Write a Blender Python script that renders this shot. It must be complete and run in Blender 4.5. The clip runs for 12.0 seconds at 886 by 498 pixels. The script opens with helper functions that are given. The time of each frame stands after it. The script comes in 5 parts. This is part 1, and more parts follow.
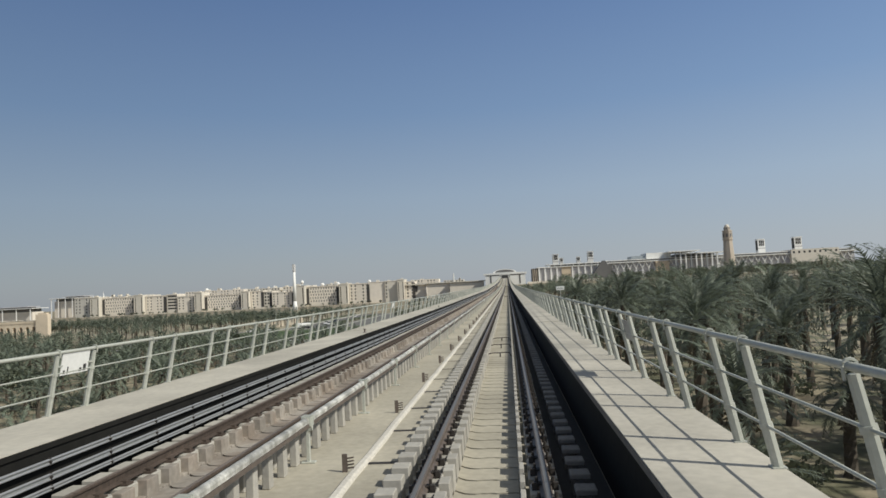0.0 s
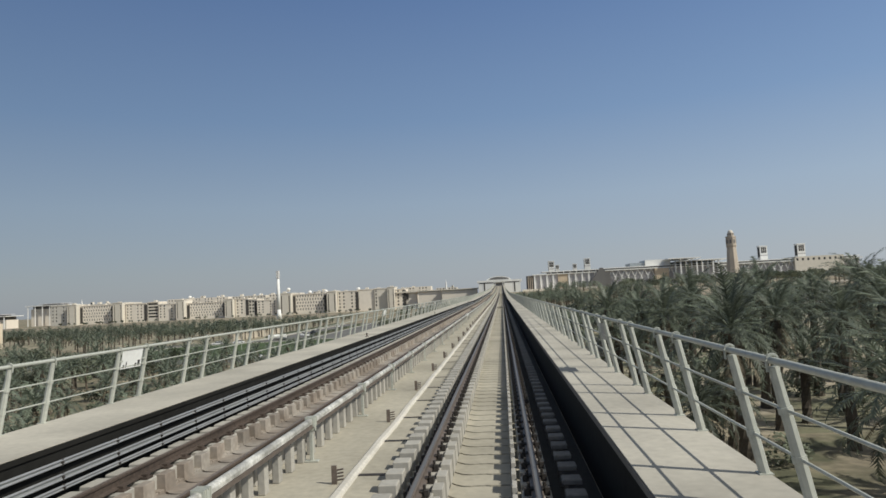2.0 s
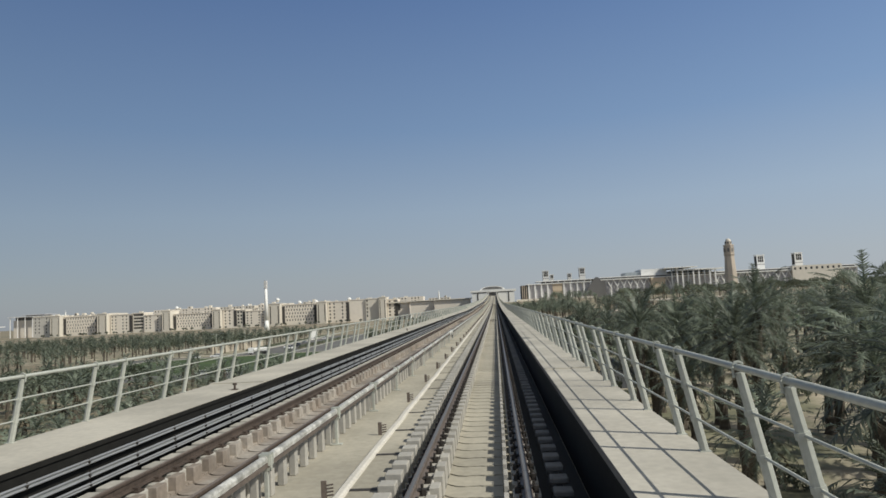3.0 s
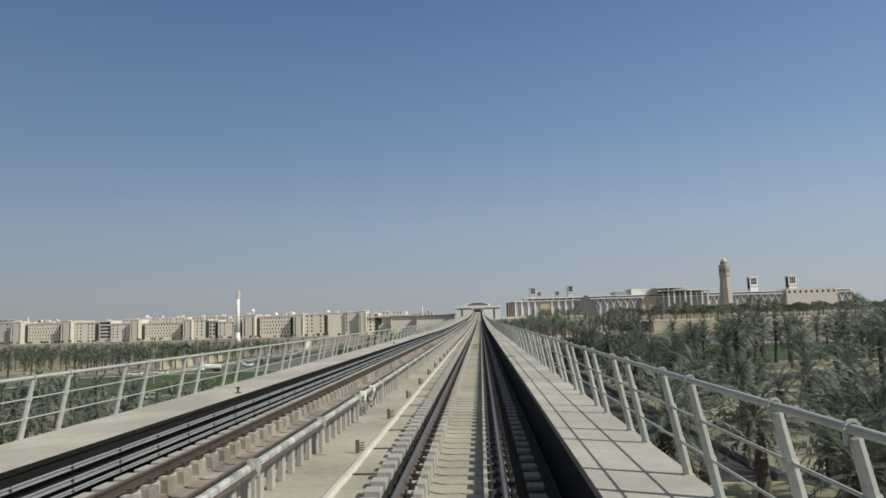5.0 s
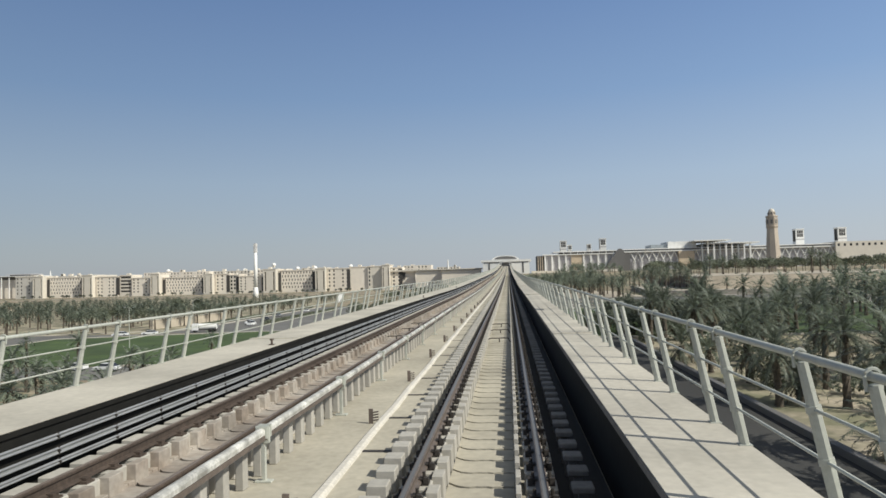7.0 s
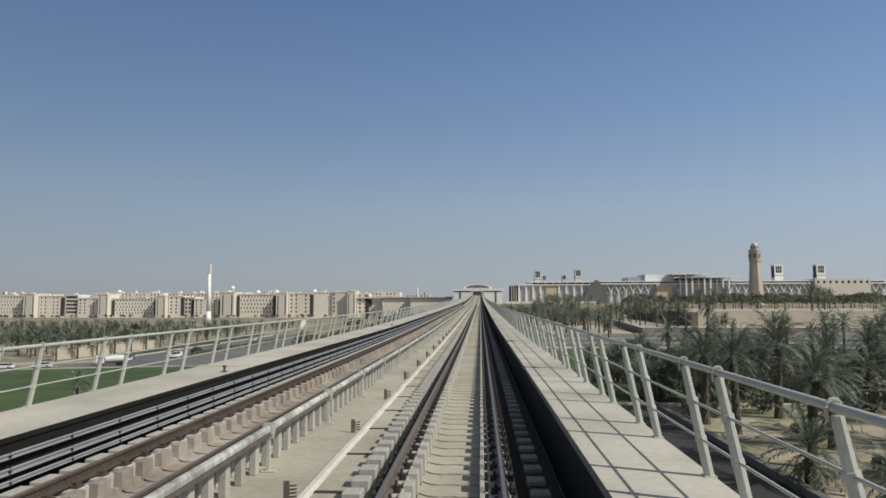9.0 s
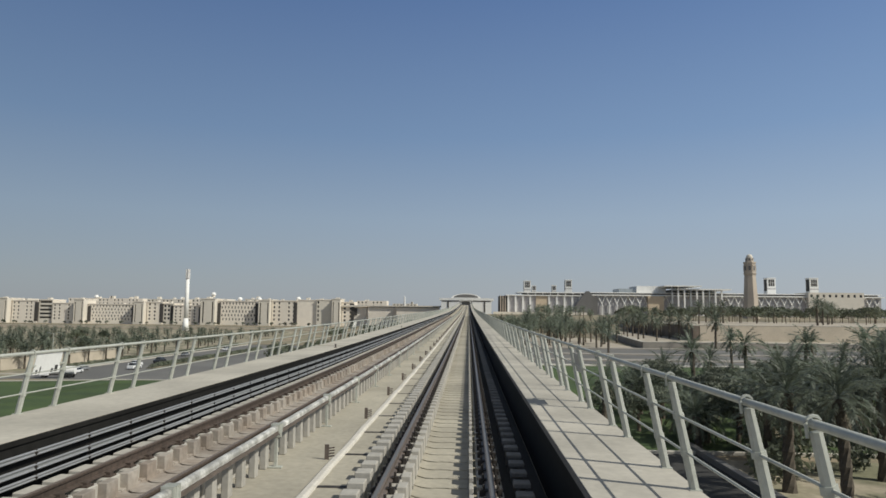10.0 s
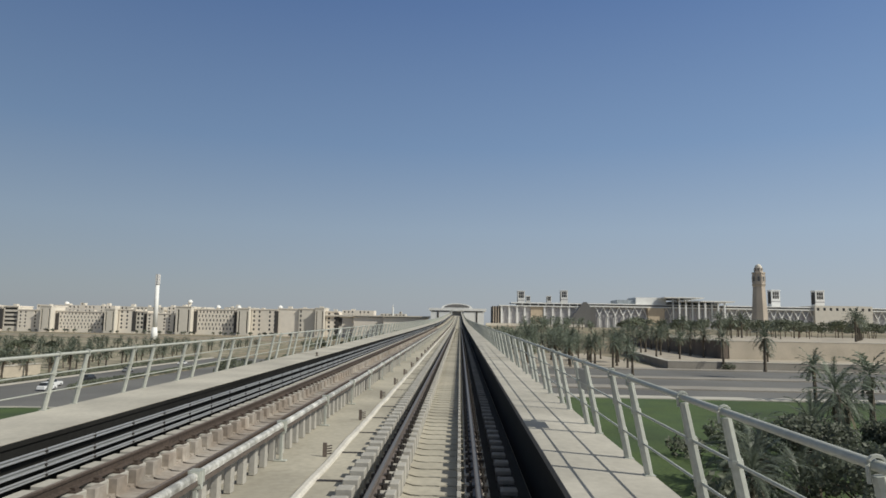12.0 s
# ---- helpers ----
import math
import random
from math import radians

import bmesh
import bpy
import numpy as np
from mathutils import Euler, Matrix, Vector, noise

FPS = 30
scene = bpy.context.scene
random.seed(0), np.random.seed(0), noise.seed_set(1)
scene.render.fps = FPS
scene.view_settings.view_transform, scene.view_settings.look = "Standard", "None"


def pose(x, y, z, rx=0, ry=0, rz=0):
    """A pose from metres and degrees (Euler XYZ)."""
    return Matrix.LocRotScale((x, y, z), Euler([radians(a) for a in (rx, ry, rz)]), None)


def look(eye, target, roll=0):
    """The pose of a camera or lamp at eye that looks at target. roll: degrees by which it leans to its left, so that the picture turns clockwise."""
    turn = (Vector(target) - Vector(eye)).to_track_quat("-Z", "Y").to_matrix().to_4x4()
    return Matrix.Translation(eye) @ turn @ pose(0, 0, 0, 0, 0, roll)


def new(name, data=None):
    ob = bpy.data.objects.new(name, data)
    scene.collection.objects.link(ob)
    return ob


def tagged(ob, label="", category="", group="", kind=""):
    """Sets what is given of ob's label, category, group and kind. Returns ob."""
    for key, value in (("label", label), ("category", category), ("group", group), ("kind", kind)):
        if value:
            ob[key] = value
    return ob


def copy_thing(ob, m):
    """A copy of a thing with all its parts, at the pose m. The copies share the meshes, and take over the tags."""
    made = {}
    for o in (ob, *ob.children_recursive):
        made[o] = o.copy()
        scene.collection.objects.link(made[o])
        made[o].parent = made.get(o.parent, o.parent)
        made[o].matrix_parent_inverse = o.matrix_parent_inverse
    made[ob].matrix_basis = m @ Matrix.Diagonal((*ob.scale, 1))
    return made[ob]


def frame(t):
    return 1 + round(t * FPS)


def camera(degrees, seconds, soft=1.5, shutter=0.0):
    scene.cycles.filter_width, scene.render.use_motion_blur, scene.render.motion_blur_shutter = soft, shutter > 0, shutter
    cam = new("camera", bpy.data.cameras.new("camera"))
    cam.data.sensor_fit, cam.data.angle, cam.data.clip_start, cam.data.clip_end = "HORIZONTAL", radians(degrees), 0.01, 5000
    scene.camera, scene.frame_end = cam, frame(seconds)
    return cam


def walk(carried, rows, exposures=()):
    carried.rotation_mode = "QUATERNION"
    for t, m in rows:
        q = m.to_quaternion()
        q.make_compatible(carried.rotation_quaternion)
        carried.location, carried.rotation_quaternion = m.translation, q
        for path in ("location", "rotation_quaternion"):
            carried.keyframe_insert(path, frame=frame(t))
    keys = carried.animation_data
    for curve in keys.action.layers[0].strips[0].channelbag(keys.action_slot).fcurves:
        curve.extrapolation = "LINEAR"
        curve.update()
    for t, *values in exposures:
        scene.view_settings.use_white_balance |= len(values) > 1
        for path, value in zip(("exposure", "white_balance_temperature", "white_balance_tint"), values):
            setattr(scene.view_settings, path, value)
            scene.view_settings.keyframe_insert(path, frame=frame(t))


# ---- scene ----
cam = camera(67.15, 12.0, soft=1.6)
PATH = [
    (0.0, pose(0.438, 0.00, 2.293, 93.483, 2.953, 5.537)),
    (0.5, pose(0.496, 7.24, 2.320, 94.990, 2.830, 6.911)),
    (1.0, pose(0.470, 14.65, 2.330, 94.096, 3.488, 6.315)),
    (1.5, pose(0.455, 22.12, 2.344, 93.870, 2.837, 5.710)),
    (2.0, pose(0.457, 29.45, 2.362, 94.120, 2.855, 5.050)),
    (2.5, pose(0.505, 36.76, 2.395, 94.943, 2.643, 4.056)),
    (3.0, pose(0.482, 44.20, 2.438, 94.956, 2.944, 4.508)),
    (3.2, pose(0.456, 47.15, 2.431, 95.308, 2.847, 3.632)),
    (5.0, pose(0.487, 73.88, 2.571, 96.239, 1.563, 3.212)),
    (5.5, pose(0.458, 81.67, 2.621, 98.181, 0.255, 2.571)),
    (6.0, pose(0.480, 89.37, 2.635, 98.117, 0.542, 3.013)),
    (6.5, pose(0.448, 97.28, 2.649, 94.009, 1.062, 3.318)),
    (7.0, pose(0.440, 105.13, 2.737, 92.394, 1.518, 5.608)),
    (7.5, pose(0.479, 113.07, 2.777, 94.096, 0.984, 4.079)),
    (7.7, pose(0.456, 116.28, 2.786, 94.689, 0.996, 4.036)),
    (9.3, pose(0.473, 142.50, 2.935, 94.785, -0.017, 3.162)),
    (9.5, pose(0.452, 145.72, 2.969, 94.784, 0.270, 3.702)),
    (10.0, pose(0.426, 153.65, 3.014, 95.604, -0.590, 2.185)),
    (10.5, pose(0.443, 161.84, 3.054, 96.363, -0.220, 3.313)),
    (11.0, pose(0.415, 170.16, 3.107, 96.513, -0.239, 2.554)),
    (11.5, pose(0.374, 178.43, 3.140, 96.721, -0.853, 2.013)),
    (12.0, pose(0.452, 186.84, 3.217, 96.528, -1.069, 1.423)),
]
walk(cam, PATH, exposures=[(t, e, k, m) for t, e, k, m in ((0.0, 0.06, 6500, 5), (6.5, 0.02, 6500, 5), (6.8, 0.20, 6500, 5), (7.0, 0.30, 6500, 5), (7.2, 0.24, 6400, 6), (7.5, 0.19, 6220, 8), (9.5, 0.02, 6500, 5), (12.0, 0.0, 6500, 5))])

# ---- sky and sun: clear dusty afternoon, sun high behind and to the side of the train ----
SUN_TO = Vector((1.0, -0.45, 1.0)).normalized()
world = bpy.data.worlds.new("sky")
scene.world = world
world.use_nodes = True
sky = world.node_tree.nodes.new("ShaderNodeTexSky")
sky.sky_type = "NISHITA"
sky.sun_disc = False
sky.sun_elevation = math.asin(SUN_TO.z)
sky.sun_rotation = math.atan2(SUN_TO.x, SUN_TO.y)
sky.altitude, sky.air_density, sky.dust_density, sky.ozone_density = 0, 1.0, 1.0, 3.0
wn, wl = world.node_tree.nodes, world.node_tree.links
back = wn["Background"]
wl.new(sky.outputs[0], back.inputs[0])
back.inputs[1].default_value = 0.1
# desert dust: pale haze at the horizon, blue above it, overhead greyed to neutralise shade
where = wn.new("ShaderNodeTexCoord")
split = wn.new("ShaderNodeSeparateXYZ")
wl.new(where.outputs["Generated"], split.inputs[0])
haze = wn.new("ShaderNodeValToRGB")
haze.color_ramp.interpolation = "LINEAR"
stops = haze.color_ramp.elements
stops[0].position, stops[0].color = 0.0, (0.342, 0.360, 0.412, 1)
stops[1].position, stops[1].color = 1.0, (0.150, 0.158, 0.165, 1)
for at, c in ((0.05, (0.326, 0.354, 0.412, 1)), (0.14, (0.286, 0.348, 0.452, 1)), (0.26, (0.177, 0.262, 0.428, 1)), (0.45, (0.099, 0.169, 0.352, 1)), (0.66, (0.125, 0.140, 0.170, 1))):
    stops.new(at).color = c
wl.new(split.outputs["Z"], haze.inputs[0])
dust = wn.new("ShaderNodeBackground")
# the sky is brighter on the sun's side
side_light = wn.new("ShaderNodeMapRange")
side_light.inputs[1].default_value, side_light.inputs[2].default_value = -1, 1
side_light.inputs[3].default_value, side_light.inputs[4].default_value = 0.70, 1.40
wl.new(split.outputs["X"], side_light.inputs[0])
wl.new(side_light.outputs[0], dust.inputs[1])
# warm pale glow round the sun, added out of view to warm the shade
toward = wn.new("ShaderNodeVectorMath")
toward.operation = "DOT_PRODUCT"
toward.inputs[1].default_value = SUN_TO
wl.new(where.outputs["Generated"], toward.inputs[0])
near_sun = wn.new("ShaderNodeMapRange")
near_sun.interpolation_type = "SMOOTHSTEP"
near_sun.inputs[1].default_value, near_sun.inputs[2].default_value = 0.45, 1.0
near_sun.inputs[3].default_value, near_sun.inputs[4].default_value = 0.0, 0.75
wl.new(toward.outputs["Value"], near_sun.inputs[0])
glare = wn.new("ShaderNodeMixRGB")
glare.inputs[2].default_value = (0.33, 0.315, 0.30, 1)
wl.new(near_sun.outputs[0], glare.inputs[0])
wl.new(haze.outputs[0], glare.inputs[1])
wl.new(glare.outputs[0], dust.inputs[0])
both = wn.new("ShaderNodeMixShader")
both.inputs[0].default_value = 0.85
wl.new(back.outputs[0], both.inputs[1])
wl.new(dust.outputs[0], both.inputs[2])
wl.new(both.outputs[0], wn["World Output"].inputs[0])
sun = new("sun", bpy.data.lights.new("sun", "SUN"))
sun.data.energy, sun.data.angle, sun.data.color = 3.65, radians(0.5), (1.0, 0.945, 0.865)
sun.matrix_world = look(SUN_TO * 50, (0, 0, 0))
scene.view_settings.exposure = 0.0


# ---- materials ----
def material(name, color, rough=0.8, vary=0.15, scale=1.0, stain=0.0, stain_scale=0.15, bump=0.0, metal=0.0, each=0.0, bits=0.0, tint=None, stretch=(1, 1, 1), thin=0.0):
    """Grain at one scale, stains at a larger one, and a shift from piece to piece."""
    m = bpy.data.materials.new(name)
    m.use_nodes = True
    n, l = m.node_tree.nodes, m.node_tree.links
    b = n["Principled BSDF"]
    b.inputs["Roughness"].default_value = rough
    b.inputs["Metallic"].default_value = metal
    co = n.new("ShaderNodeNewGeometry")
    mp = n.new("ShaderNodeMapping")
    mp.inputs["Scale"].default_value = stretch
    l.new(co.outputs["Position"], mp.inputs["Vector"])
    fine = n.new("ShaderNodeTexNoise")
    fine.inputs["Scale"].default_value = 6.0 * scale
    fine.inputs["Detail"].default_value = 6
    l.new(mp.outputs[0], fine.inputs["Vector"])
    r1 = n.new("ShaderNodeMapRange")
    r1.inputs[1].default_value, r1.inputs[2].default_value = 0.3, 0.7
    r1.inputs[3].default_value, r1.inputs[4].default_value = 1 - vary, 1 + vary
    l.new(fine.outputs[0], r1.inputs[0])
    last = r1.outputs[0]
    if stain:
        big = n.new("ShaderNodeTexNoise")
        big.inputs["Scale"].default_value = stain_scale
        big.inputs["Detail"].default_value = 5
        l.new(mp.outputs[0], big.inputs["Vector"])
        r2 = n.new("ShaderNodeMapRange")
        r2.inputs[1].default_value, r2.inputs[2].default_value = 0.35, 0.65
        r2.inputs[3].default_value, r2.inputs[4].default_value = 1 - stain, 1 + stain * 0.5
        l.new(big.outputs[0], r2.inputs[0])
        x = n.new("ShaderNodeMath")
        x.operation = "MULTIPLY"
        l.new(last, x.inputs[0])
        l.new(r2.outputs[0], x.inputs[1])
        last = x.outputs[0]
    if each:
        inf = n.new("ShaderNodeObjectInfo")
        r3 = n.new("ShaderNodeMapRange")
        r3.inputs[3].default_value, r3.inputs[4].default_value = 1 - each, 1 + each
        l.new(inf.outputs["Random"], r3.inputs[0])
        x = n.new("ShaderNodeMath")
        x.operation = "MULTIPLY"
        l.new(last, x.inputs[0])
        l.new(r3.outputs[0], x.inputs[1])
        last = x.outputs[0]
    if bits:
        r5 = n.new("ShaderNodeMapRange")
        r5.inputs[3].default_value, r5.inputs[4].default_value = 1 - bits, 1 + bits
        l.new(co.outputs["Random Per Island"], r5.inputs[0])
        x = n.new("ShaderNodeMath")
        x.operation = "MULTIPLY"
        l.new(last, x.inputs[0])
        l.new(r5.outputs[0], x.inputs[1])
        last = x.outputs[0]
    sc = n.new("ShaderNodeVectorMath")
    sc.operation = "SCALE"
    if tint:
        mix = n.new("ShaderNodeMixRGB")
        mix.inputs[1].default_value, mix.inputs[2].default_value = (*color, 1), (*tint, 1)
        wide = n.new("ShaderNodeTexNoise")
        wide.inputs["Scale"].default_value = stain_scale * 2.3
        wide.inputs["Detail"].default_value = 4
        l.new(mp.outputs[0], wide.inputs["Vector"])
        r4 = n.new("ShaderNodeMapRange")
        r4.inputs[1].default_value, r4.inputs[2].default_value = 0.4, 0.6
        l.new(wide.outputs[0], r4.inputs[0])
        l.new(r4.outputs[0], mix.inputs[0])
        l.new(mix.outputs[0], sc.inputs[0])
    else:
        sc.inputs[0].default_value = color
    l.new(last, sc.inputs["Scale"])
    l.new(sc.outputs[0], b.inputs["Base Color"])
    if bump:
        bp = n.new("ShaderNodeBump")
        bp.inputs["Strength"].default_value = bump
        bp.inputs["Distance"].default_value = 0.02
        l.new(fine.outputs[0], bp.inputs["Height"])
        l.new(bp.outputs[0], b.inputs["Normal"])
    if thin:
        glow = n.new("ShaderNodeBsdfTranslucent")
        l.new(sc.outputs[0], glow.inputs["Color"])
        blend = n.new("ShaderNodeMixShader")
        blend.inputs[0].default_value = thin
        l.new(b.outputs[0], blend.inputs[1])
        l.new(glow.outputs[0], blend.inputs[2])
        l.new(blend.outputs[0], n["Material Output"].inputs[0])
    return m


M_WALK = material("walkway_concrete", (0.488, 0.455, 0.388), 0.85, 0.08, 1.5, 0.20, 0.5, 0.15)
M_DECK = material("deck_concrete", (0.43, 0.395, 0.318), 0.9, 0.10, 1.2, 0.20, 0.35, 0.25)
M_BLOCK = material("block_concrete", (0.41, 0.39, 0.35), 0.85, 0.08, 2.0, 0.10, 1.0, 0.2, each=0.08)
M_RUSTY = material("rust_tinted_concrete", (0.355, 0.32, 0.28), 0.88, 0.14, 1.6, 0.28, 0.6, 0.2, each=0.10, tint=(0.28, 0.235, 0.195))
M_RUST = material("rusty_steel", (0.088, 0.066, 0.053), 0.75, 0.3, 3.0, 0.2, 0.8, 0.2, metal=0.2)
M_STEEL = material("rolled_steel", (0.168, 0.136, 0.115), 0.55, 0.2, 2.0, 0.15, 0.6, metal=0.25)
M_SHINE = material("polished_rail_head", (0.25, 0.235, 0.215), 0.5, 0.1, 3.0, metal=0.6, stretch=(1, 0.05, 1))
# lighter rust: the sunlit rail top is put into the colour
M_RUSTTOP = material("rusty_rail_head", (0.19, 0.155, 0.13), 0.6, 0.2, 3.0, 0.2, 0.8, metal=0.2, stretch=(1, 0.05, 1))
M_CLIP = material("dark_fastener", (0.055, 0.048, 0.043), 0.7, 0.3, 8.0, metal=0.3)
M_DARK = material("dark_drain_lining", (0.040, 0.036, 0.030), 0.8, 0.2, 2.0, 0.2, 0.5)
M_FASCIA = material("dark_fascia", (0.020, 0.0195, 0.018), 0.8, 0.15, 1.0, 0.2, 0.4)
M_EDGE = material("weathered_edge", (0.20, 0.185, 0.165), 0.85, 0.15, 2.0, 0.2, 0.8)
M_GALV = material("galvanised_steel", (0.465, 0.475, 0.425), 0.55, 0.08, 3.0, 0.08, 1.2, metal=0.1, each=0.05)
M_TRAY = material("zinc_tube", (0.50, 0.50, 0.50), 0.42, 0.08, 3.0, 0.1, 0.9, metal=0.6)
M_WHITE = material("white_cover", (0.63, 0.62, 0.58), 0.5, 0.2, 5.0, 0.40, 2.2, tint=(0.40, 0.39, 0.355))
M_PIPE = material("pale_conduit", (0.62, 0.585, 0.52), 0.7, 0.12, 3.0, 0.1, 1.0)
M_PANEL = material("sign_back", (0.33, 0.34, 0.34), 0.5, 0.06, 2.0, metal=0.3)
M_SIGN = material("white_sign", (0.80, 0.80, 0.78), 0.5, 0.05, 2.0)
M_INK = material("sign_ink", (0.03, 0.03, 0.03), 0.6, 0.1, 2.0)
M_GROUND = material("sandy_soil", (0.30, 0.245, 0.17), 0.95, 0.15, 0.25, 0.3, 0.03, tint=(0.20, 0.185, 0.12))
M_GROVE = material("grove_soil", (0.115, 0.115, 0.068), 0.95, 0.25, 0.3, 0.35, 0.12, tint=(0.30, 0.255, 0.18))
M_SANDY = material("raked_sand", (0.40, 0.345, 0.26), 0.95, 0.15, 0.4, 0.25, 0.10, tint=(0.19, 0.185, 0.115))
M_LAWN = material("lawn", (0.052, 0.084, 0.027), 0.95, 0.3, 1.0, 0.3, 0.08, tint=(0.062, 0.096, 0.026))
M_ROAD = material("asphalt", (0.155, 0.15, 0.14), 0.85, 0.12, 1.0, 0.2, 0.05)
M_ASPHALT = material("dark_asphalt", (0.045, 0.044, 0.042), 0.9, 0.15, 1.0, 0.25, 0.08)
M_KERB = material("kerb_stone", (0.50, 0.47, 0.41), 0.85, 0.08, 1.0, 0.1, 0.3)
M_PAVE = material("sand_paving", (0.45, 0.395, 0.32), 0.9, 0.14, 0.6, 0.15, 0.1)
M_WALLS = material("sandstone_wall", (0.50, 0.44, 0.355), 0.9, 0.1, 0.8, 0.12, 0.2)
M_TANW = material("tan_render", (0.68, 0.575, 0.445), 0.9, 0.07, 0.5, 0.10, 0.15)
M_TRUNK = material("palm_trunk", (0.105, 0.088, 0.068), 0.95, 0.3, 2.0, 0.2, 0.8, each=0.2, stretch=(1, 1, 5))
M_FROND = material("palm_frond", (0.160, 0.186, 0.138), 0.5, 0.2, 0.6, each=0.28, bits=0.3, stain=0.25, stain_scale=0.35, thin=0.35)
M_DRY = material("dry_frond", (0.17, 0.145, 0.10), 0.8, 0.25, 1.0, each=0.2)
M_BARK = material("bark", (0.13, 0.10, 0.075), 0.95, 0.25, 2.0, each=0.2)
M_LEAF = material("dusty_leaf", (0.155, 0.174, 0.118), 0.6, 0.25, 0.6, each=0.25, bits=0.3, stain=0.25, stain_scale=0.5, thin=0.3)
M_DARKLEAF = material("dark_leaf", (0.140, 0.158, 0.112), 0.6, 0.25, 0.6, each=0.25, bits=0.3, stain=0.25, stain_scale=0.5, thin=0.3)
M_BEIGE = material("beige_render", (0.79, 0.72, 0.625), 0.9, 0.04, 0.05, 0.05, 0.02, each=0.04)
M_CREAM = material("cream_render", (0.67, 0.62, 0.54), 0.9, 0.04, 0.05, 0.05, 0.02)
M_GREYW2 = material("grey_planter", (0.31, 0.285, 0.25), 0.9, 0.1, 0.6, 0.15, 0.2)
M_GREYW = material("grey_render", (0.58, 0.55, 0.50), 0.9, 0.04, 0.05, 0.05, 0.02)
M_PANE = material("window_glass", (0.035, 0.038, 0.042), 0.25, 0.2, 0.2)
M_SLOT = material("dark_recess", (0.06, 0.056, 0.052), 0.7, 0.1, 0.2)
M_WHITEW = material("white_panel", (0.82, 0.81, 0.78), 0.7, 0.04, 0.05, 0.04, 0.02)
M_GLASSW = material("tinted_glazing", (0.30, 0.33, 0.35), 0.3, 0.1, 0.05)
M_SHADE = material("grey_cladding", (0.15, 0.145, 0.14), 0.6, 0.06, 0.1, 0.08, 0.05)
M_OCHRE = material("ochre_stone", (0.57, 0.465, 0.34), 0.9, 0.06, 0.1, 0.08, 0.05)
M_SCREEN = material("perforated_screen", (0.46, 0.445, 0.45), 0.8, 0.16, 0.12, 0.05, 0.05)
M_STONE = material("tower_stone", (0.50, 0.43, 0.355), 0.9, 0.06, 0.1, 0.08, 0.05)
M_TYRE = material("tyre", (0.02, 0.02, 0.02), 0.9, 0.2, 4.0)
M_CARW = material("white_car_paint", (0.78, 0.78, 0.78), 0.3, 0.03, 1.0)
M_CARD = material("dark_car_paint", (0.03, 0.032, 0.036), 0.3, 0.05, 1.0)
M_CARG = material("grey_car_paint", (0.25, 0.26, 0.27), 0.3, 0.05, 1.0)


# ---- building blocks ----
def box(bm, x0, x1, y0, y1, z0, z1):
    v = [bm.verts.new(c) for c in ((x0, y0, z0), (x1, y0, z0), (x1, y1, z0), (x0, y1, z0), (x0, y0, z1), (x1, y0, z1), (x1, y1, z1), (x0, y1, z1))]
    for f in ((3, 2, 1, 0), (4, 5, 6, 7), (0, 1, 5, 4), (1, 2, 6, 5), (2, 3, 7, 6), (3, 0, 4, 7)):
        bm.faces.new([v[i] for i in f])
    return v


def tube(bm, p, q, r, s=None, sides=8):
    """A capped round bar from p to q, tapering from radius r to s."""
    p, q = Vector(p), Vector(q)
    turn = (q - p).to_track_quat("Z", "Y").to_matrix()
    rings = []
    for c, rad in ((p, r), (q, r if s is None else s)):
        rings.append([bm.verts.new(c + turn @ Vector((rad * math.cos(2 * math.pi * k / sides), rad * math.sin(2 * math.pi * k / sides), 0))) for k in range(sides)])
    for k in range(sides):
        bm.faces.new((rings[0][k], rings[0][(k + 1) % sides], rings[1][(k + 1) % sides], rings[1][k]))
    bm.faces.new(rings[0][::-1])
    bm.faces.new(rings[1])


def pipe(bm, points, r, sides=6):
    """One bent round bar through the points."""
    rings = []
    for k, p in enumerate(points):
        a, b = Vector(points[max(k - 1, 0)]), Vector(points[min(k + 1, len(points) - 1)])
        turn = (b - a).to_track_quat("Z", "Y").to_matrix()
        rings.append([bm.verts.new(Vector(p) + turn @ Vector((r * math.cos(2 * math.pi * j / sides), r * math.sin(2 * math.pi * j / sides), 0))) for j in range(sides)])
    for a, b in zip(rings, rings[1:]):
        for j in range(sides):
            bm.faces.new((a[j], a[(j + 1) % sides], b[(j + 1) % sides], b[j]))
    bm.faces.new(rings[0][::-1])
    bm.faces.new(rings[-1])


def bevelled(bm, width, segments=1):
    bmesh.ops.bevel(bm, geom=bm.edges[:], offset=width, segments=segments, affect="EDGES", profile=0.5)
    return bm


def mesh_of(name, bm, mat, smooth=False):
    me = bpy.data.meshes.new(name)
    bmesh.ops.recalc_face_normals(bm, faces=bm.faces[:])
    bm.to_mesh(me)
    bm.free()
    me.materials.append(mat)
    if smooth:
        me.polygons.foreach_set("use_smooth", [True] * len(me.polygons))
    return me


def part(name, bm, mat, parent, label="", smooth=False):
    ob = new(name, mesh_of(name, bm, mat, smooth))
    ob.parent = parent
    return tagged(ob, label)


def thing(name, label, category, at=(0, 0, 0), group="", kind=""):
    ob = new(name)
    ob.location = at
    return tagged(ob, label, category, group, kind)


# height of the track along the line: a shallow sag, then a climb to the station
KNOTS = [(-60, 0.1), (0, 0.0), (50, 0.105), (100, 0.355), (150, 0.653), (187, 0.85), (250, 1.62), (305, 2.35), (400, 3.85), (480, 5.6), (564, 7.7), (660, 10.2), (720, 11.4), (800, 12.0)]


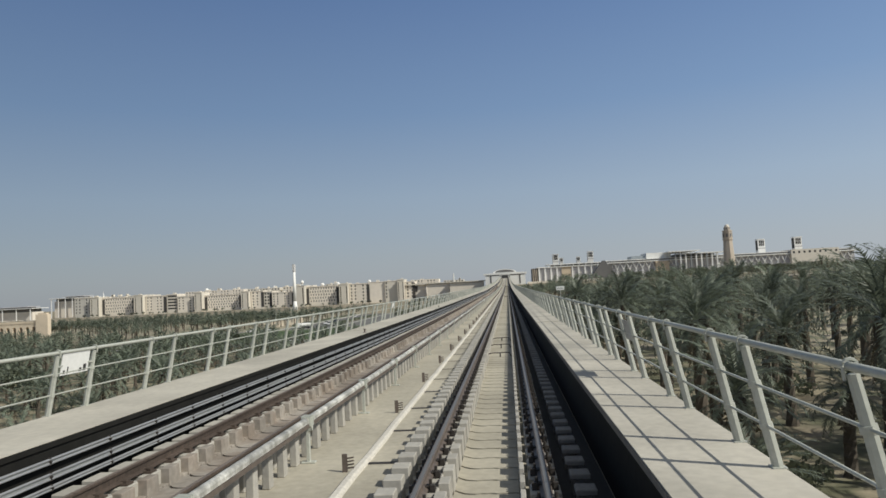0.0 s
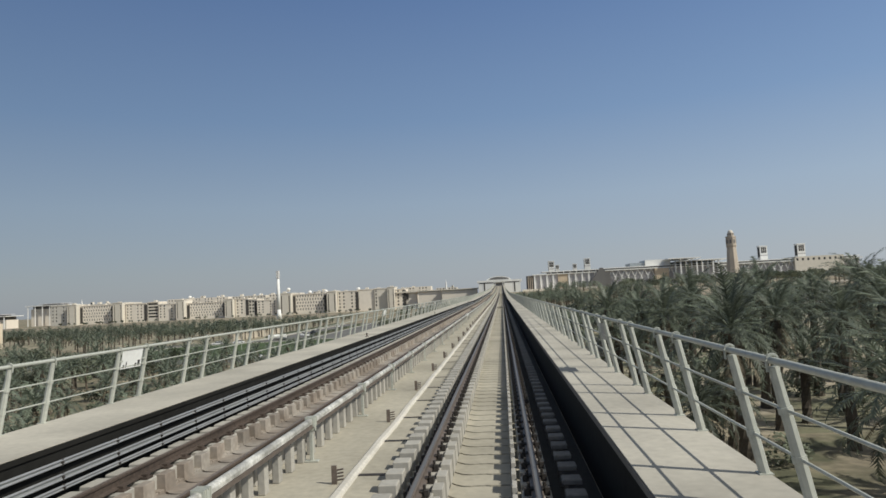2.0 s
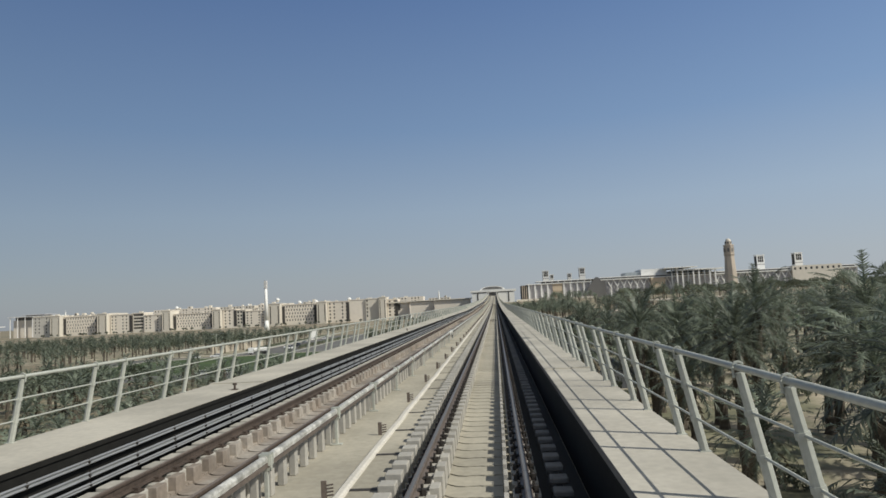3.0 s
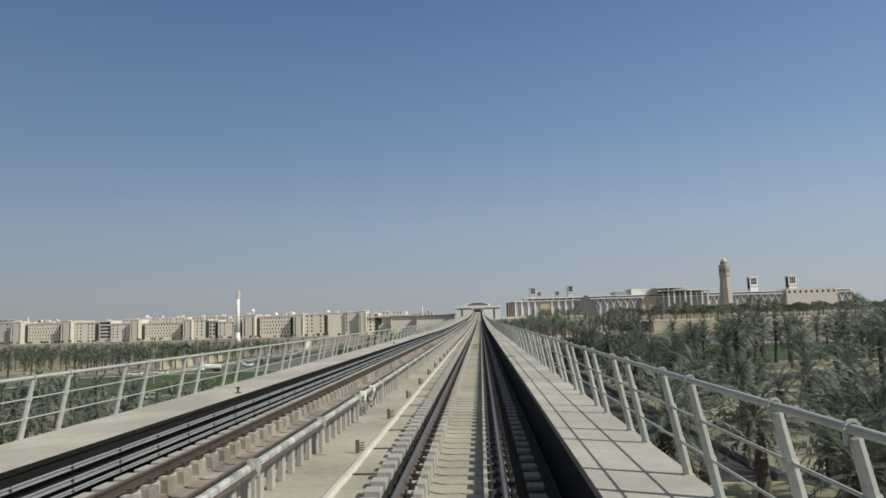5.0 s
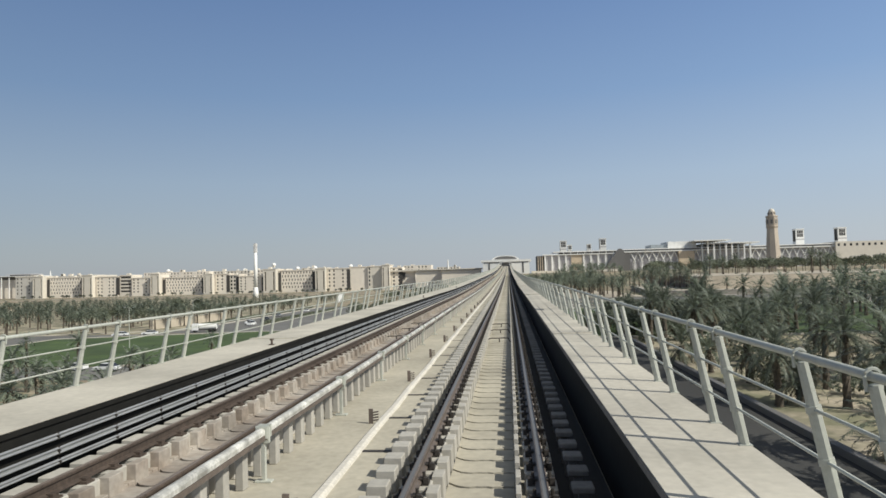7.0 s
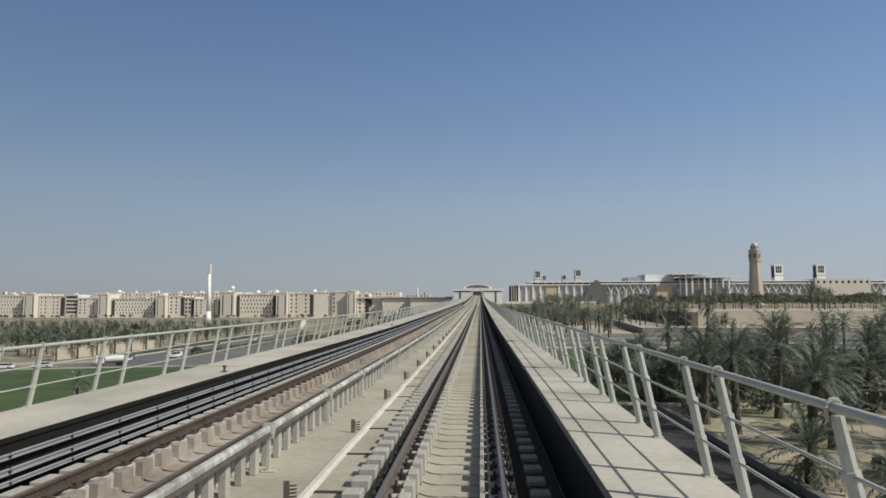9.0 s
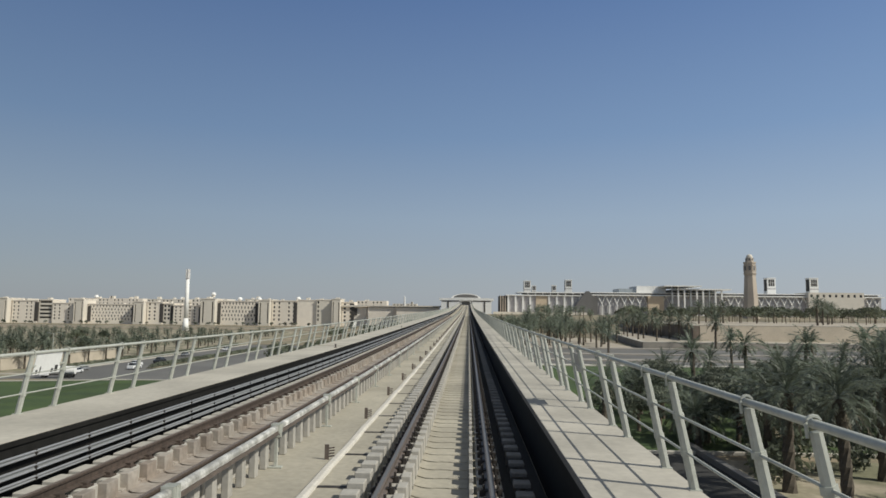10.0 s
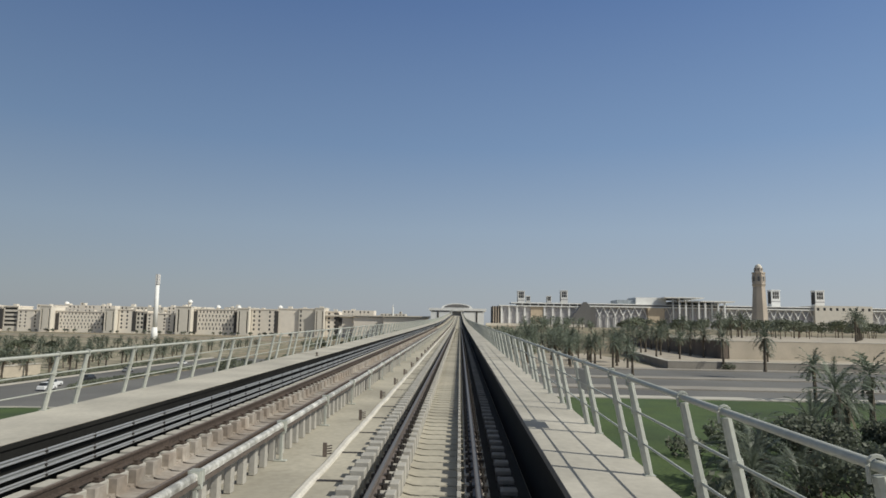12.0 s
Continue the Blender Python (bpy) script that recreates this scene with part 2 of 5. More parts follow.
def grade(y):
    k = 0
    while k < len(KNOTS) - 2 and y > KNOTS[k + 1][0]:
        k += 1
    (y0, z0), (y1, z1) = KNOTS[k], KNOTS[k + 1]

    def slope(i):
        a, b = KNOTS[max(i - 1, 0)], KNOTS[min(i + 1, len(KNOTS) - 1)]
        return (b[1] - a[1]) / (b[0] - a[0])
    h = y1 - y0
    u = min(max((y - y0) / h, 0), 1)
    return (2 * u**3 - 3 * u**2 + 1) * z0 + (u**3 - 2 * u**2 + u) * h * slope(k) + (-2 * u**3 + 3 * u**2) * z1 + (u**3 - u**2) * h * slope(k + 1)


START, STOP = -25.0, 742.0
STEPS = [START + 5 * i for i in range(66)] + [310 + 9 * i for i in range(48)] + [STOP]


def sweep(name, profile, mat, parent=None, ys=None, label="", smooth=False, wave=None):
    """A closed profile of (x, z) drawn along the line."""
    ys = ys or STEPS
    verts, faces, n = [], [], len(profile)
    for y in ys:
        g = grade(y)
        dx, dz = wave(y) if wave else (0, 0)
        verts += [(x + dx, y, z + g + dz) for x, z in profile]
    for i in range(len(ys) - 1):
        for k in range(n):
            a, b = i * n + k, i * n + (k + 1) % n
            faces.append((a, b, b + n, a + n))
    faces += [tuple(range(n)), tuple(reversed(range((len(ys) - 1) * n, len(ys) * n)))]
    me = bpy.data.meshes.new(name)
    me.from_pydata(verts, [], faces)
    me.materials.append(mat)
    bm = bmesh.new()
    bm.from_mesh(me)
    bmesh.ops.recalc_face_normals(bm, faces=bm.faces[:])
    bm.to_mesh(me)
    bm.free()
    if smooth:
        me.polygons.foreach_set("use_smooth", [True] * len(me.polygons))
    ob = new(name, me)
    ob.parent = parent
    return tagged(ob, label)


def ring(cx, cz, r, sides=8):
    return [(cx + r * math.cos(2 * math.pi * k / sides), cz + r * math.sin(2 * math.pi * k / sides)) for k in range(sides)]


def rect(x0, x1, z0, z1):
    return [(x0, z0), (x1, z0), (x1, z1), (x0, z1)]


def repeat(name, me, parent, spots, limit=300, jitter=0.0, label=""):
    """Alike pieces on one mesh: the first ones as parts, those past the limit joined into one part."""
    rng = random.Random(name + str(len(spots)))
    base = np.array([v.co[:] for v in me.vertices])
    faces = [tuple(p.vertices) for p in me.polygons]
    rest_v, rest_f = [], []
    for i, (x, y, z) in enumerate(spots):
        dx, dy, dz = (rng.uniform(-jitter, jitter) for _ in range(3))
        if i < limit:
            ob = new(name, me)
            ob.location = (x + dx, y + dy, z + dz * 0.5)
            ob.parent = parent
            if label:
                tagged(ob, label)
        else:
            o = len(base) * (i - limit)
            rest_v.append(base + (x + dx, y + dy, z + dz * 0.5))
            rest_f += [tuple(a + o for a in f) for f in faces]
    if rest_v:
        m2 = bpy.data.meshes.new(name + "_row")
        m2.from_pydata(np.concatenate(rest_v).tolist(), [], rest_f)
        m2.materials.append(me.materials[0])
        ob = tagged(new(name + "_row", m2), kind="stuff")
        ob.parent = parent


def structure(name, bm, mat, label="", category=""):
    return tagged(new(name, mesh_of(name, bm, mat)), label, category, kind="structure")


# ---- ground ----
GROUND, LOW = -6.5, -12.8


def smooth_step(a, b, v):
    u = min(max((v - a) / (b - a), 0), 1)
    return u * u * (3 - 2 * u)


def land(x, y):
    """A higher level on the palm side, a lower one beyond the viaduct, both rising towards the campus ahead."""
    high = GROUND + 10.5 * smooth_step(430, 760, y)
    low = LOW + 3.3 * smooth_step(480, 760, y) + 7.2 * smooth_step(520, 760, y) * smooth_step(-90, -4, x)
    side = smooth_step(-4, -18, x)
    return high * (1 - side) + low * side


def terrain(name, xs, ys, mat, lift=0.0, label="", category="ground"):
    verts = [(x, y, land(x, y) + lift) for y in ys for x in xs]
    n = len(xs)
    faces = [(j * n + i, j * n + i + 1, (j + 1) * n + i + 1, (j + 1) * n + i) for j in range(len(ys) - 1) for i in range(n - 1)]
    me = bpy.data.meshes.new(name)
    me.from_pydata(verts, [], faces)
    me.materials.append(mat)
    return tagged(new(name, me), label, category, kind="structure")


XS = [-4500, -2500, -1200, -700, -400, -250, -170, -120, -90, -75, -60, -45, -30, -22, -18, -14, -11, -8, -4, 0, 10, 20, 40, 80, 140, 220, 320, 500, 900, 2000, 4500]
YS = [-800, -300, -100, 0, 60, 120, 180, 240, 300, 360, 400] + [430 + 30 * i for i in range(12)] + [820, 900, 1100, 1500, 2500, 4900]
terrain("ground", XS, YS, M_GROUND, label="dry sandy ground reaching the horizon")


def plate(name, x0, x1, y0, y1, mat, lift, label, category, base=GROUND):
    bm = bmesh.new()
    box(bm, x0, x1, y0, y1, base - 0.3, base + lift)
    return structure(name, bm, mat, label, category)


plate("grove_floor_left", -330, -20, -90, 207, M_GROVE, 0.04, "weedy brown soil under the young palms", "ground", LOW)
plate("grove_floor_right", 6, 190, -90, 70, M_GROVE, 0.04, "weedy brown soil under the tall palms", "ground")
plate("sand_floor_right", 6, 190, 70, 200, M_SANDY, 0.036, "pale raked sand with weedy patches between the palms", "ground")
plate("lawn_left", -78, -20, 227.6, 306, M_LAWN, 0.10, "mown green lawn beside the viaduct", "lawn", LOW)
plate("lawn_right", 10, 120, 202, 282, M_LAWN, 0.10, "mown green lawn with a few palms", "lawn")
plate("road_avenue", -18, 320, 282.6, 351, M_ROAD, 0.06, "wide grey asphalt avenue passing under the viaduct", "road")
plate("road_junction", -106, -20, 306.5, 352, M_ROAD, 0.06, "wide grey asphalt junction beside the lawn", "road", LOW)
plate("road_service", -106, -62, 352, 478, M_ROAD, 0.06, "grey asphalt road with a planted median", "road", LOW)
plate("road_access", -150, -20, 210, 227, M_ROAD, 0.05, "narrow grey asphalt lane beside the lawn", "road", LOW)
plate("pavement_right", 8, 51, 352, 500, M_PAVE, 0.12, "sand-coloured paving with palms in rows", "pavement")
terrain("pavement_left", [-560, -440, -330, -250, -200, -160, -130, -108.6], [305 + 32 * i for i in range(12)], M_SANDY, 0.06, "pale sandy ground under the avenue trees", "pavement")
plate("planting_left", -61, -20, 354, 478, M_GROVE, 0.14, "weedy soil under the trees beside the viaduct", "ground", LOW)


def kerb(x0, x1, y0, y1, h=0.16, mat=M_KERB, base=GROUND):
    bm = bmesh.new()
    box(bm, x0, x1, y0, y1, base, base + h)
    bevelled(bm, 0.03)
    structure("kerb", bm, mat, "pale concrete kerb along the asphalt", "kerb")


for y, w in ((297, 5.5), (320, 5.0), (349.5, 4.5)):
    kerb(8, 320, y, y + w, 0.3, M_GREYW2)
plate("road_beside", 6.2, 16.2, 112, 204, M_ASPHALT, 0.06, "dark asphalt lane along the foot of the viaduct", "road")
bm = bmesh.new()
box(bm, 16.2, 16.7, 112, 204, GROUND, GROUND + 0.45)
bevelled(bm, 0.03)
structure("kerb", bm, M_SHADE, "high dark kerb along the lane", "kerb")
for x0, x1, y0, y1 in ((-78, -20, 306, 306.45), (-78, -20, 227.1, 227.55), (-107.4, -106.1, 318, 478), (-61.9, -61.1, 352, 478), (-61, -20, 353, 353.6)):
    kerb(x0, x1, y0, y1, 0.3, M_KERB, LOW)
kerb(10, 120, 201.6, 202, 0.25)
kerb(10, 120, 282.1, 285.4, 0.25)
plate("median", -89, -87, 338, 440, M_GROVE, 0.24, "planted median of the road", "median", LOW)


def low_wall(name, x0, x1, y0, y1, z0, z1, mat, label):
    ob = thing(name, label, "wall")
    bm = bmesh.new()
    box(bm, x0, x1, y0, y1, z0, z1 - 0.18)
    part("body", bm, mat, ob)
    bm = bmesh.new()
    box(bm, x0 - 0.08, x1 + 0.08, y0 - 0.08, y1 + 0.08, z1 - 0.18, z1)
    bevelled(bm, 0.03)
    part("coping", bm, M_KERB, ob, "pale stone coping")
    return ob


low_wall("planter_wall", 52, 150, 355, 356.2, GROUND, GROUND + 2.1, M_GREYW2, "grey planter wall with pale coping beside the avenue")
# darker copy of the sandstone, with the wall side's shade in its colour
M_BROWN = material("brown_stone_wall", (0.16, 0.13, 0.105), 0.9, 0.15, 1.0, 0.2, 0.2)


def slant(name, corners, z0, z1, mat, parent=None, label="", category="wall"):
    """A prism over a plan of four corners."""
    bm = bmesh.new()
    v = [bm.verts.new((x, y, z)) for z in (z0, z1) for x, y in corners]
    for f in ((3, 2, 1, 0), (4, 5, 6, 7), (0, 1, 5, 4), (1, 2, 6, 5), (2, 3, 7, 6), (3, 0, 4, 7)):
        bm.faces.new([v[i] for i in f])
    return part(name, bm, mat, parent) if parent else structure(name, bm, mat, label, category)


slant("lawn_corner", ((-133, 228), (-78.2, 228), (-78.2, 306), (-133, 291)), LOW - 0.3, LOW + 0.10, M_LAWN, None, "mown green lawn inside the bend of the road", "lawn")
slant("road_bend", ((-152, 286), (-106.2, 298.5), (-106.2, 318), (-152, 305)), LOW - 0.3, LOW + 0.05, M_ROAD, None, "grey asphalt road bending round the lawn", "road")
slant("road_bend", ((-150, 227.4), (-133.6, 227.4), (-133.6, 291), (-150, 286.4)), LOW - 0.3, LOW + 0.046, M_ROAD, None, "grey asphalt road beside the lawn", "road")
slant("kerb", ((-133, 291.1), (-78.2, 306.05), (-78.2, 306.5), (-133, 291.6)), LOW, LOW + 0.3, M_KERB, None, "pale concrete kerb along the asphalt", "kerb")
slant("kerb", ((-133.5, 228), (-133.05, 228), (-133.05, 291.5), (-133.5, 291.5)), LOW, LOW + 0.25, M_KERB, None, "pale concrete kerb along the asphalt", "kerb")
slant("kerb", ((-152, 305.1), (-107.5, 317.8), (-107.5, 318.4), (-152, 305.7)), LOW, LOW + 0.25, M_KERB, None, "pale concrete kerb along the asphalt", "kerb")
ob = thing("sand_wall", "low sand-coloured wall between the avenue trees", "wall")
slant("body", ((-123, 325), (-122, 325), (-117, 374), (-118, 374)), LOW, LOW + 3.2, M_WALLS, ob)
slant("coping", ((-123.2, 325), (-121.8, 325), (-116.8, 374), (-118.2, 374)), LOW + 3.2, LOW + 3.4, M_KERB, ob)
ob = thing("parapet", "grey parapet with pale coping along the edge of the terrace", "wall")
slant("body", ((52, 356.3), (53, 356.3), (65.5, 462), (64.5, 462)), GROUND, GROUND + 1.9, M_GREYW2, ob)
slant("coping", ((51.8, 356.3), (53.2, 356.3), (65.7, 462), (64.3, 462)), GROUND + 1.9, GROUND + 2.1, M_KERB, ob)
slant("terrace_low", ((53.2, 356.4), (150, 356.4), (150, 560), (77, 560)), GROUND, GROUND + 1.5, M_PAVE, None, "pale lower terrace with palms", "pavement")
ob = thing("retaining_wall", "dark brown retaining wall along the edge of the terrace", "wall")
slant("body", ((77, 386), (79, 386), (90, 530), (88, 530)), GROUND + 1.5, 0.1, M_BROWN, ob)
slant("coping", ((76.8, 386), (79.2, 386), (90.2, 530), (87.8, 530)), 0.1, 0.4, M_KERB, ob)
low_wall("retaining_wall", 79.3, 260, 386, 387.5, GROUND + 1.5, 0.4, M_WALLS, "sunlit sandstone retaining wall of the terrace")
slant("terrace", ((79, 387.6), (420, 387.6), (420, 640), (99, 640)), GROUND, 0.2, M_PAVE, None, "sand-coloured raised terrace", "pavement")

# ---- viaduct: girder, walkways, piers ----
INNER_R, OUTER_R, INNER_L, OUTER_L, WALK = 1.62, 2.80, -5.63, -7.12, 0.58
DECK = -0.47
viaduct = thing("viaduct", "pale concrete railway viaduct on piers", "viaduct", kind="structure")
sweep("deck", [(-5.80, DECK), (-5.80, DECK - 0.4), (-4.6, DECK - 0.5), (-3.9, -2.4), (-0.3, -2.4), (0.5, DECK - 0.5), (1.80, DECK - 0.4), (1.80, DECK)], M_DECK, viaduct)
for side_name, a, b in (("right", INNER_R, OUTER_R), ("left", INNER_L, OUTER_L)):
    s = 1 if b > a else -1
    sweep("walkway", [(a, WALK), (a, WALK - 0.07), (a + 0.16 * s, WALK - 0.07), (a + 0.16 * s, DECK), (a + 0.16 * s, DECK - 0.45), (b - 0.1 * s, DECK - 0.45), (b, DECK - 0.2), (b, WALK - 0.04), (b - 0.04 * s, WALK)], M_WALK, viaduct)
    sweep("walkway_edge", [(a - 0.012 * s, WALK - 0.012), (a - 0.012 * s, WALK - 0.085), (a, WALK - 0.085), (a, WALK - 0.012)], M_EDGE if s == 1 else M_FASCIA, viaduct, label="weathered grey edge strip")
    # near-black puts the shade under the walkway lip into the fascia's colour
    sweep("fascia", [(a + 0.02 * s, WALK - 0.074), (a + 0.02 * s, DECK + 0.02), (a + 0.155 * s, DECK + 0.02), (a + 0.155 * s, WALK - 0.074)], M_FASCIA, viaduct, label="near-black fascia deepening the shade under the walkway")
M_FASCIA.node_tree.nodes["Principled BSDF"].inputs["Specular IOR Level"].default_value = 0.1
# dark sheets over the pale deck floor deepen the shade of the channels
sweep("drain_lining", [(0.80, DECK + 0.012), (0.80, DECK + 0.004), (1.63, DECK + 0.004), (1.63, DECK + 0.012)], M_DARK, viaduct, label="dark strip deepening the shade on the channel floor")
sweep("drain_lining", [(-5.61, DECK + 0.012), (-5.61, DECK + 0.004), (-5.36, DECK + 0.004), (-5.36, DECK + 0.012)], M_DARK, viaduct, label="dark strip deepening the shade on the channel floor")
SPAN = 31.3
JOINTS = [30.2 + SPAN * k for k in range(-1, 23)]
for y in JOINTS:
    g = grade(y)
    bm = bmesh.new()
    box(bm, -3.1, -1.1, y - 1.0, y + 1.0, GROUND - 0.5, g - 3.2)
    v = box(bm, -4.2, 0.0, y - 1.2, y + 1.2, g - 3.2, g - 2.4)
    part("pier", bm, M_DECK, viaduct)
    for a, b in ((INNER_R, OUTER_R), (OUTER_L, INNER_L)):
        bm = bmesh.new()
        box(bm, a + 0.01, b - 0.02, y - 0.12, y + 0.12, WALK + g - 0.02, WALK + g + 0.022)
        part("joint_cover", bm, M_WALK, viaduct)
        bm = bmesh.new()
        box(bm, a + 0.01, b - 0.02, y + 0.12, y + 0.17, WALK + g - 0.02, WALK + g + 0.008)
        part("joint_seal", bm, M_DARK, viaduct, "dark rubber joint seal")

# ---- tracks ----
PITCH = 0.617
RAILS = {"right": (-0.7525, 0.7525), "left": (-5.10, -3.655)}


def rail_profile(x):
    h = [(-0.075, -0.16), (0.075, -0.16), (0.075, -0.145), (0.014, -0.125), (0.014, -0.048), (0.040, -0.036), (0.041, -0.008), (0.032, 0.0), (-0.032, 0.0), (-0.041, -0.008), (-0.040, -0.036), (-0.014, -0.048), (-0.014, -0.125), (-0.075, -0.145)]
    return [(x + a, b) for a, b in h]


def shoulder(width, length, tall):
    bm = bmesh.new()
    v = box(bm, -width / 2, width / 2, -length / 2, length / 2, 0, tall)
    for w in v[4:]:
        w.co.x *= 0.94
        w.co.y *= 0.94
    bevelled(bm, 0.012)
    return mesh_of("shoulder_block", bm, M_BLOCK)


TOP = -0.20 - DECK
ME_STUB = shoulder(0.12, 0.17, TOP + 0.23)
ME_LONG = shoulder(0.27, 0.31, TOP + 0.02)
ME_WIDE = shoulder(0.27, 0.46, TOP + 0.13)
# caps on narrow stems, their darker grey standing in for the trough's shade
bm = bmesh.new()
box(bm, -0.12, 0.12, -0.13, 0.13, TOP + 0.13, TOP + 0.20)
bevelled(bm, 0.012)
box(bm, -0.05, 0.05, -0.06, 0.06, 0, TOP + 0.135)
ME_OUT = mesh_of("shoulder_block", bm, M_EDGE)


def inner_block(mat, width, low, lip):
    """The raised block on the inner side of a rail, with a low lip along the slab."""
    bm = bmesh.new()
    n = PITCH / 2 - 0.013
    v = box(bm, -width / 2, width / 2, -0.165, 0.165, 0, TOP + 0.05 - low)
    for w in v[4:]:
        w.co.x *= 0.9
        w.co.y *= 0.95
    box(bm, -lip / 2, lip / 2, -n, n, 0, 0.075)
    bevelled(bm, 0.008)
    return mesh_of("inner_block", bm, mat)


ME_IN, ME_IN_THIN, ME_IN_RUSTY = inner_block(M_BLOCK, 0.16, 0.0, 0.10), inner_block(M_BLOCK, 0.075, 0.0, 0.05), inner_block(M_RUSTY, 0.17, 0.03, 0.12)
bm = bmesh.new()
box(bm, -0.185, 0.185, -0.21, 0.21, 0, 0.275)
bevelled(bm, 0.012)
ME_BASE = mesh_of("plinth", bm, M_BLOCK)
bm = bmesh.new()
for s in (-1, 1):
    box(bm, 0.085 * s - 0.045, 0.085 * s + 0.045, -0.06, 0.06, -0.17, -0.12)
    tube(bm, (0.10 * s, 0.0, -0.12), (0.10 * s, 0.0, -0.05), 0.02, sides=6)
    box(bm, 0.13 * s - 0.03, 0.13 * s + 0.03, -0.09, -0.03, -0.17, -0.10)
box(bm, -0.16, 0.16, -0.085, 0.085, -0.20, -0.165)
ME_CLIP = mesh_of("rail_clip", bm, M_CLIP)
bm = bmesh.new()
for s in (-1, 1):
    box(bm, 0.085 * s - 0.045, 0.085 * s + 0.045, -0.05, 0.05, -0.17, -0.125)
box(bm, -0.16, 0.16, -0.085, 0.085, -0.20, -0.165)
ME_CLIP_RUSTY = mesh_of("rail_clip", bm, M_RUST)


def slab(mat):
    """A floor panel between the rails with a slightly wavy cast edge."""
    bm = bmesh.new()
    near = [(-0.435 + 0.0725 * k, -PITCH / 2 + 0.030 + 0.008 * math.sin(k * 1.3) + 0.005 * math.sin(k * 2.9) + 0.02 * max(3 - k, 0) ** 2) for k in range(13)]
    far = [(x, y + PITCH - 0.062) for x, y in near]
    lo = [bm.verts.new((x, y, 0.004)) for x, y in near + far[::-1]]
    hi = [bm.verts.new((x, y, 0.04)) for x, y in near + far[::-1]]
    bm.faces.new(hi)
    for k in range(len(lo)):
        j = (k + 1) % len(lo)
        bm.faces.new((lo[k], lo[j], hi[j], hi[k]))
    return mesh_of("slab_panel", bm, mat)


ME_SLAB, ME_SLAB_RUSTY = slab(M_DECK), slab(M_RUSTY)

FIRST, LAST = 2.0, 345.0
stops = [FIRST + 0.21 + PITCH * i for i in range(int((LAST - FIRST) / PITCH))]
for which in ("right", "left"):
    bed = thing("track_bed", "railway track on pale concrete plinth blocks" if which == "right" else "second railway track on pale concrete plinth blocks", "track", kind="structure")
    mid = sum(RAILS[which]) / 2
    for x in RAILS[which]:
        rail = sweep("running_rail", rail_profile(x), M_STEEL if which == "right" else M_RUST, bed, label="dark steel rail" if which == "right" else "rusty brown steel rail", smooth=False)
        sweep("rail_head", [(x - 0.024, 0.001), (x + 0.024, 0.001), (x + 0.022, 0.004), (x - 0.022, 0.004)], M_SHINE if which == "right" else M_RUSTTOP, bed, label="polished running surface, painted sunlit on the rusty rails")
    outs, longs, ins, thins, stubs, bases, clips, slabs = [], [], [], [], [], [], [], []
    for y in stops:
        g = grade(y)
        for x, s in zip(RAILS[which], (-1, 1)):
            if which == "left":
                (stubs if s == 1 else outs).append((x + (0.46 if s == 1 else 0.29) * s, y, g + DECK))
            else:
                (outs if s == 1 else longs).append((x + (0.43 if s == 1 else 0.47) * s, y, g + DECK))
            if which == "right" and s == 1:
                thins.append((x - 0.275 * s, y + PITCH / 2, g + DECK))
            else:
                ins.append((x - 0.24 * s, y + PITCH / 2, g + DECK))
            clips.append((x, y, g))
            bases.append((x, y, g + DECK))
        slabs.append((mid, y + PITCH / 2, g + DECK))
    repeat("shoulder_block", ME_OUT if which == "right" else ME_WIDE, bed, outs, 200, 0.008)
    repeat("shoulder_block", ME_LONG, bed, longs, 150, 0.008)
    repeat("inner_block", ME_IN if which == "right" else ME_IN_RUSTY, bed, ins, 200, 0.004)
    repeat("inner_block", ME_IN_THIN, bed, thins, 150, 0.004)
    if which == "left":
        repeat("stub_block", ME_STUB, bed, stubs, 240, 0.006)
    sweep("joint_bed", rect(mid - 0.47, mid + 0.47, DECK + 0.002, DECK + 0.006), M_INK, bed, ys=[y for y in STEPS if y < LAST], label="dark joints between slab panels")
    repeat("plinth", ME_BASE, bed, bases, 160, 0.004)
    repeat("rail_clip", ME_CLIP if which == "right" else ME_CLIP_RUSTY, bed, clips, 200)
    repeat("slab_panel", ME_SLAB if which == "right" else ME_SLAB_RUSTY, bed, slabs, 200, 0.003)
    ys = [LAST] + [y for y in STEPS if y > LAST]
    for x in RAILS[which]:
        sweep("plinth_strip", rect(x - 0.45, x + 0.45, DECK, DECK + 0.2), M_DECK, bed, ys)

# ---- power rail beside the second track ----
power = thing("power_rail", "white-covered power rail on brackets beside the track", "power rail")
PX = -3.01
sweep("cover", [(PX - 0.054, 0.195), (PX - 0.056, 0.248), (PX - 0.040, 0.278), (PX, 0.288), (PX + 0.040, 0.278), (PX + 0.056, 0.248), (PX + 0.054, 0.195)], M_WHITE, power, label="white plastic cover")
sweep("conductor", [(PX - 0.04, 0.125), (PX + 0.058, 0.125), (PX + 0.058, 0.188), (PX - 0.04, 0.188)], M_STEEL, power, label="dark steel conductor bar")
bm = bmesh.new()
box(bm, -0.03, 0.03, -0.03, 0.03, DECK, 0.12)
box(bm, -0.12, 0.12, -0.06, 0.06, DECK, DECK + 0.03)
box(bm, -0.065, 0.085, -0.035, 0.035, 0.06, 0.11)
box(bm, 0.06, 0.085, -0.035, 0.035, 0.06, 0.28)
bevelled(bm, 0.006)
ME_BRACKET = mesh_of("bracket", bm, M_GALV)
repeat("bracket", ME_BRACKET, power, [(PX, 2.4 + 4.3 * i, grade(2.4 + 4.3 * i)) for i in range(120)])
bm = bmesh.new()
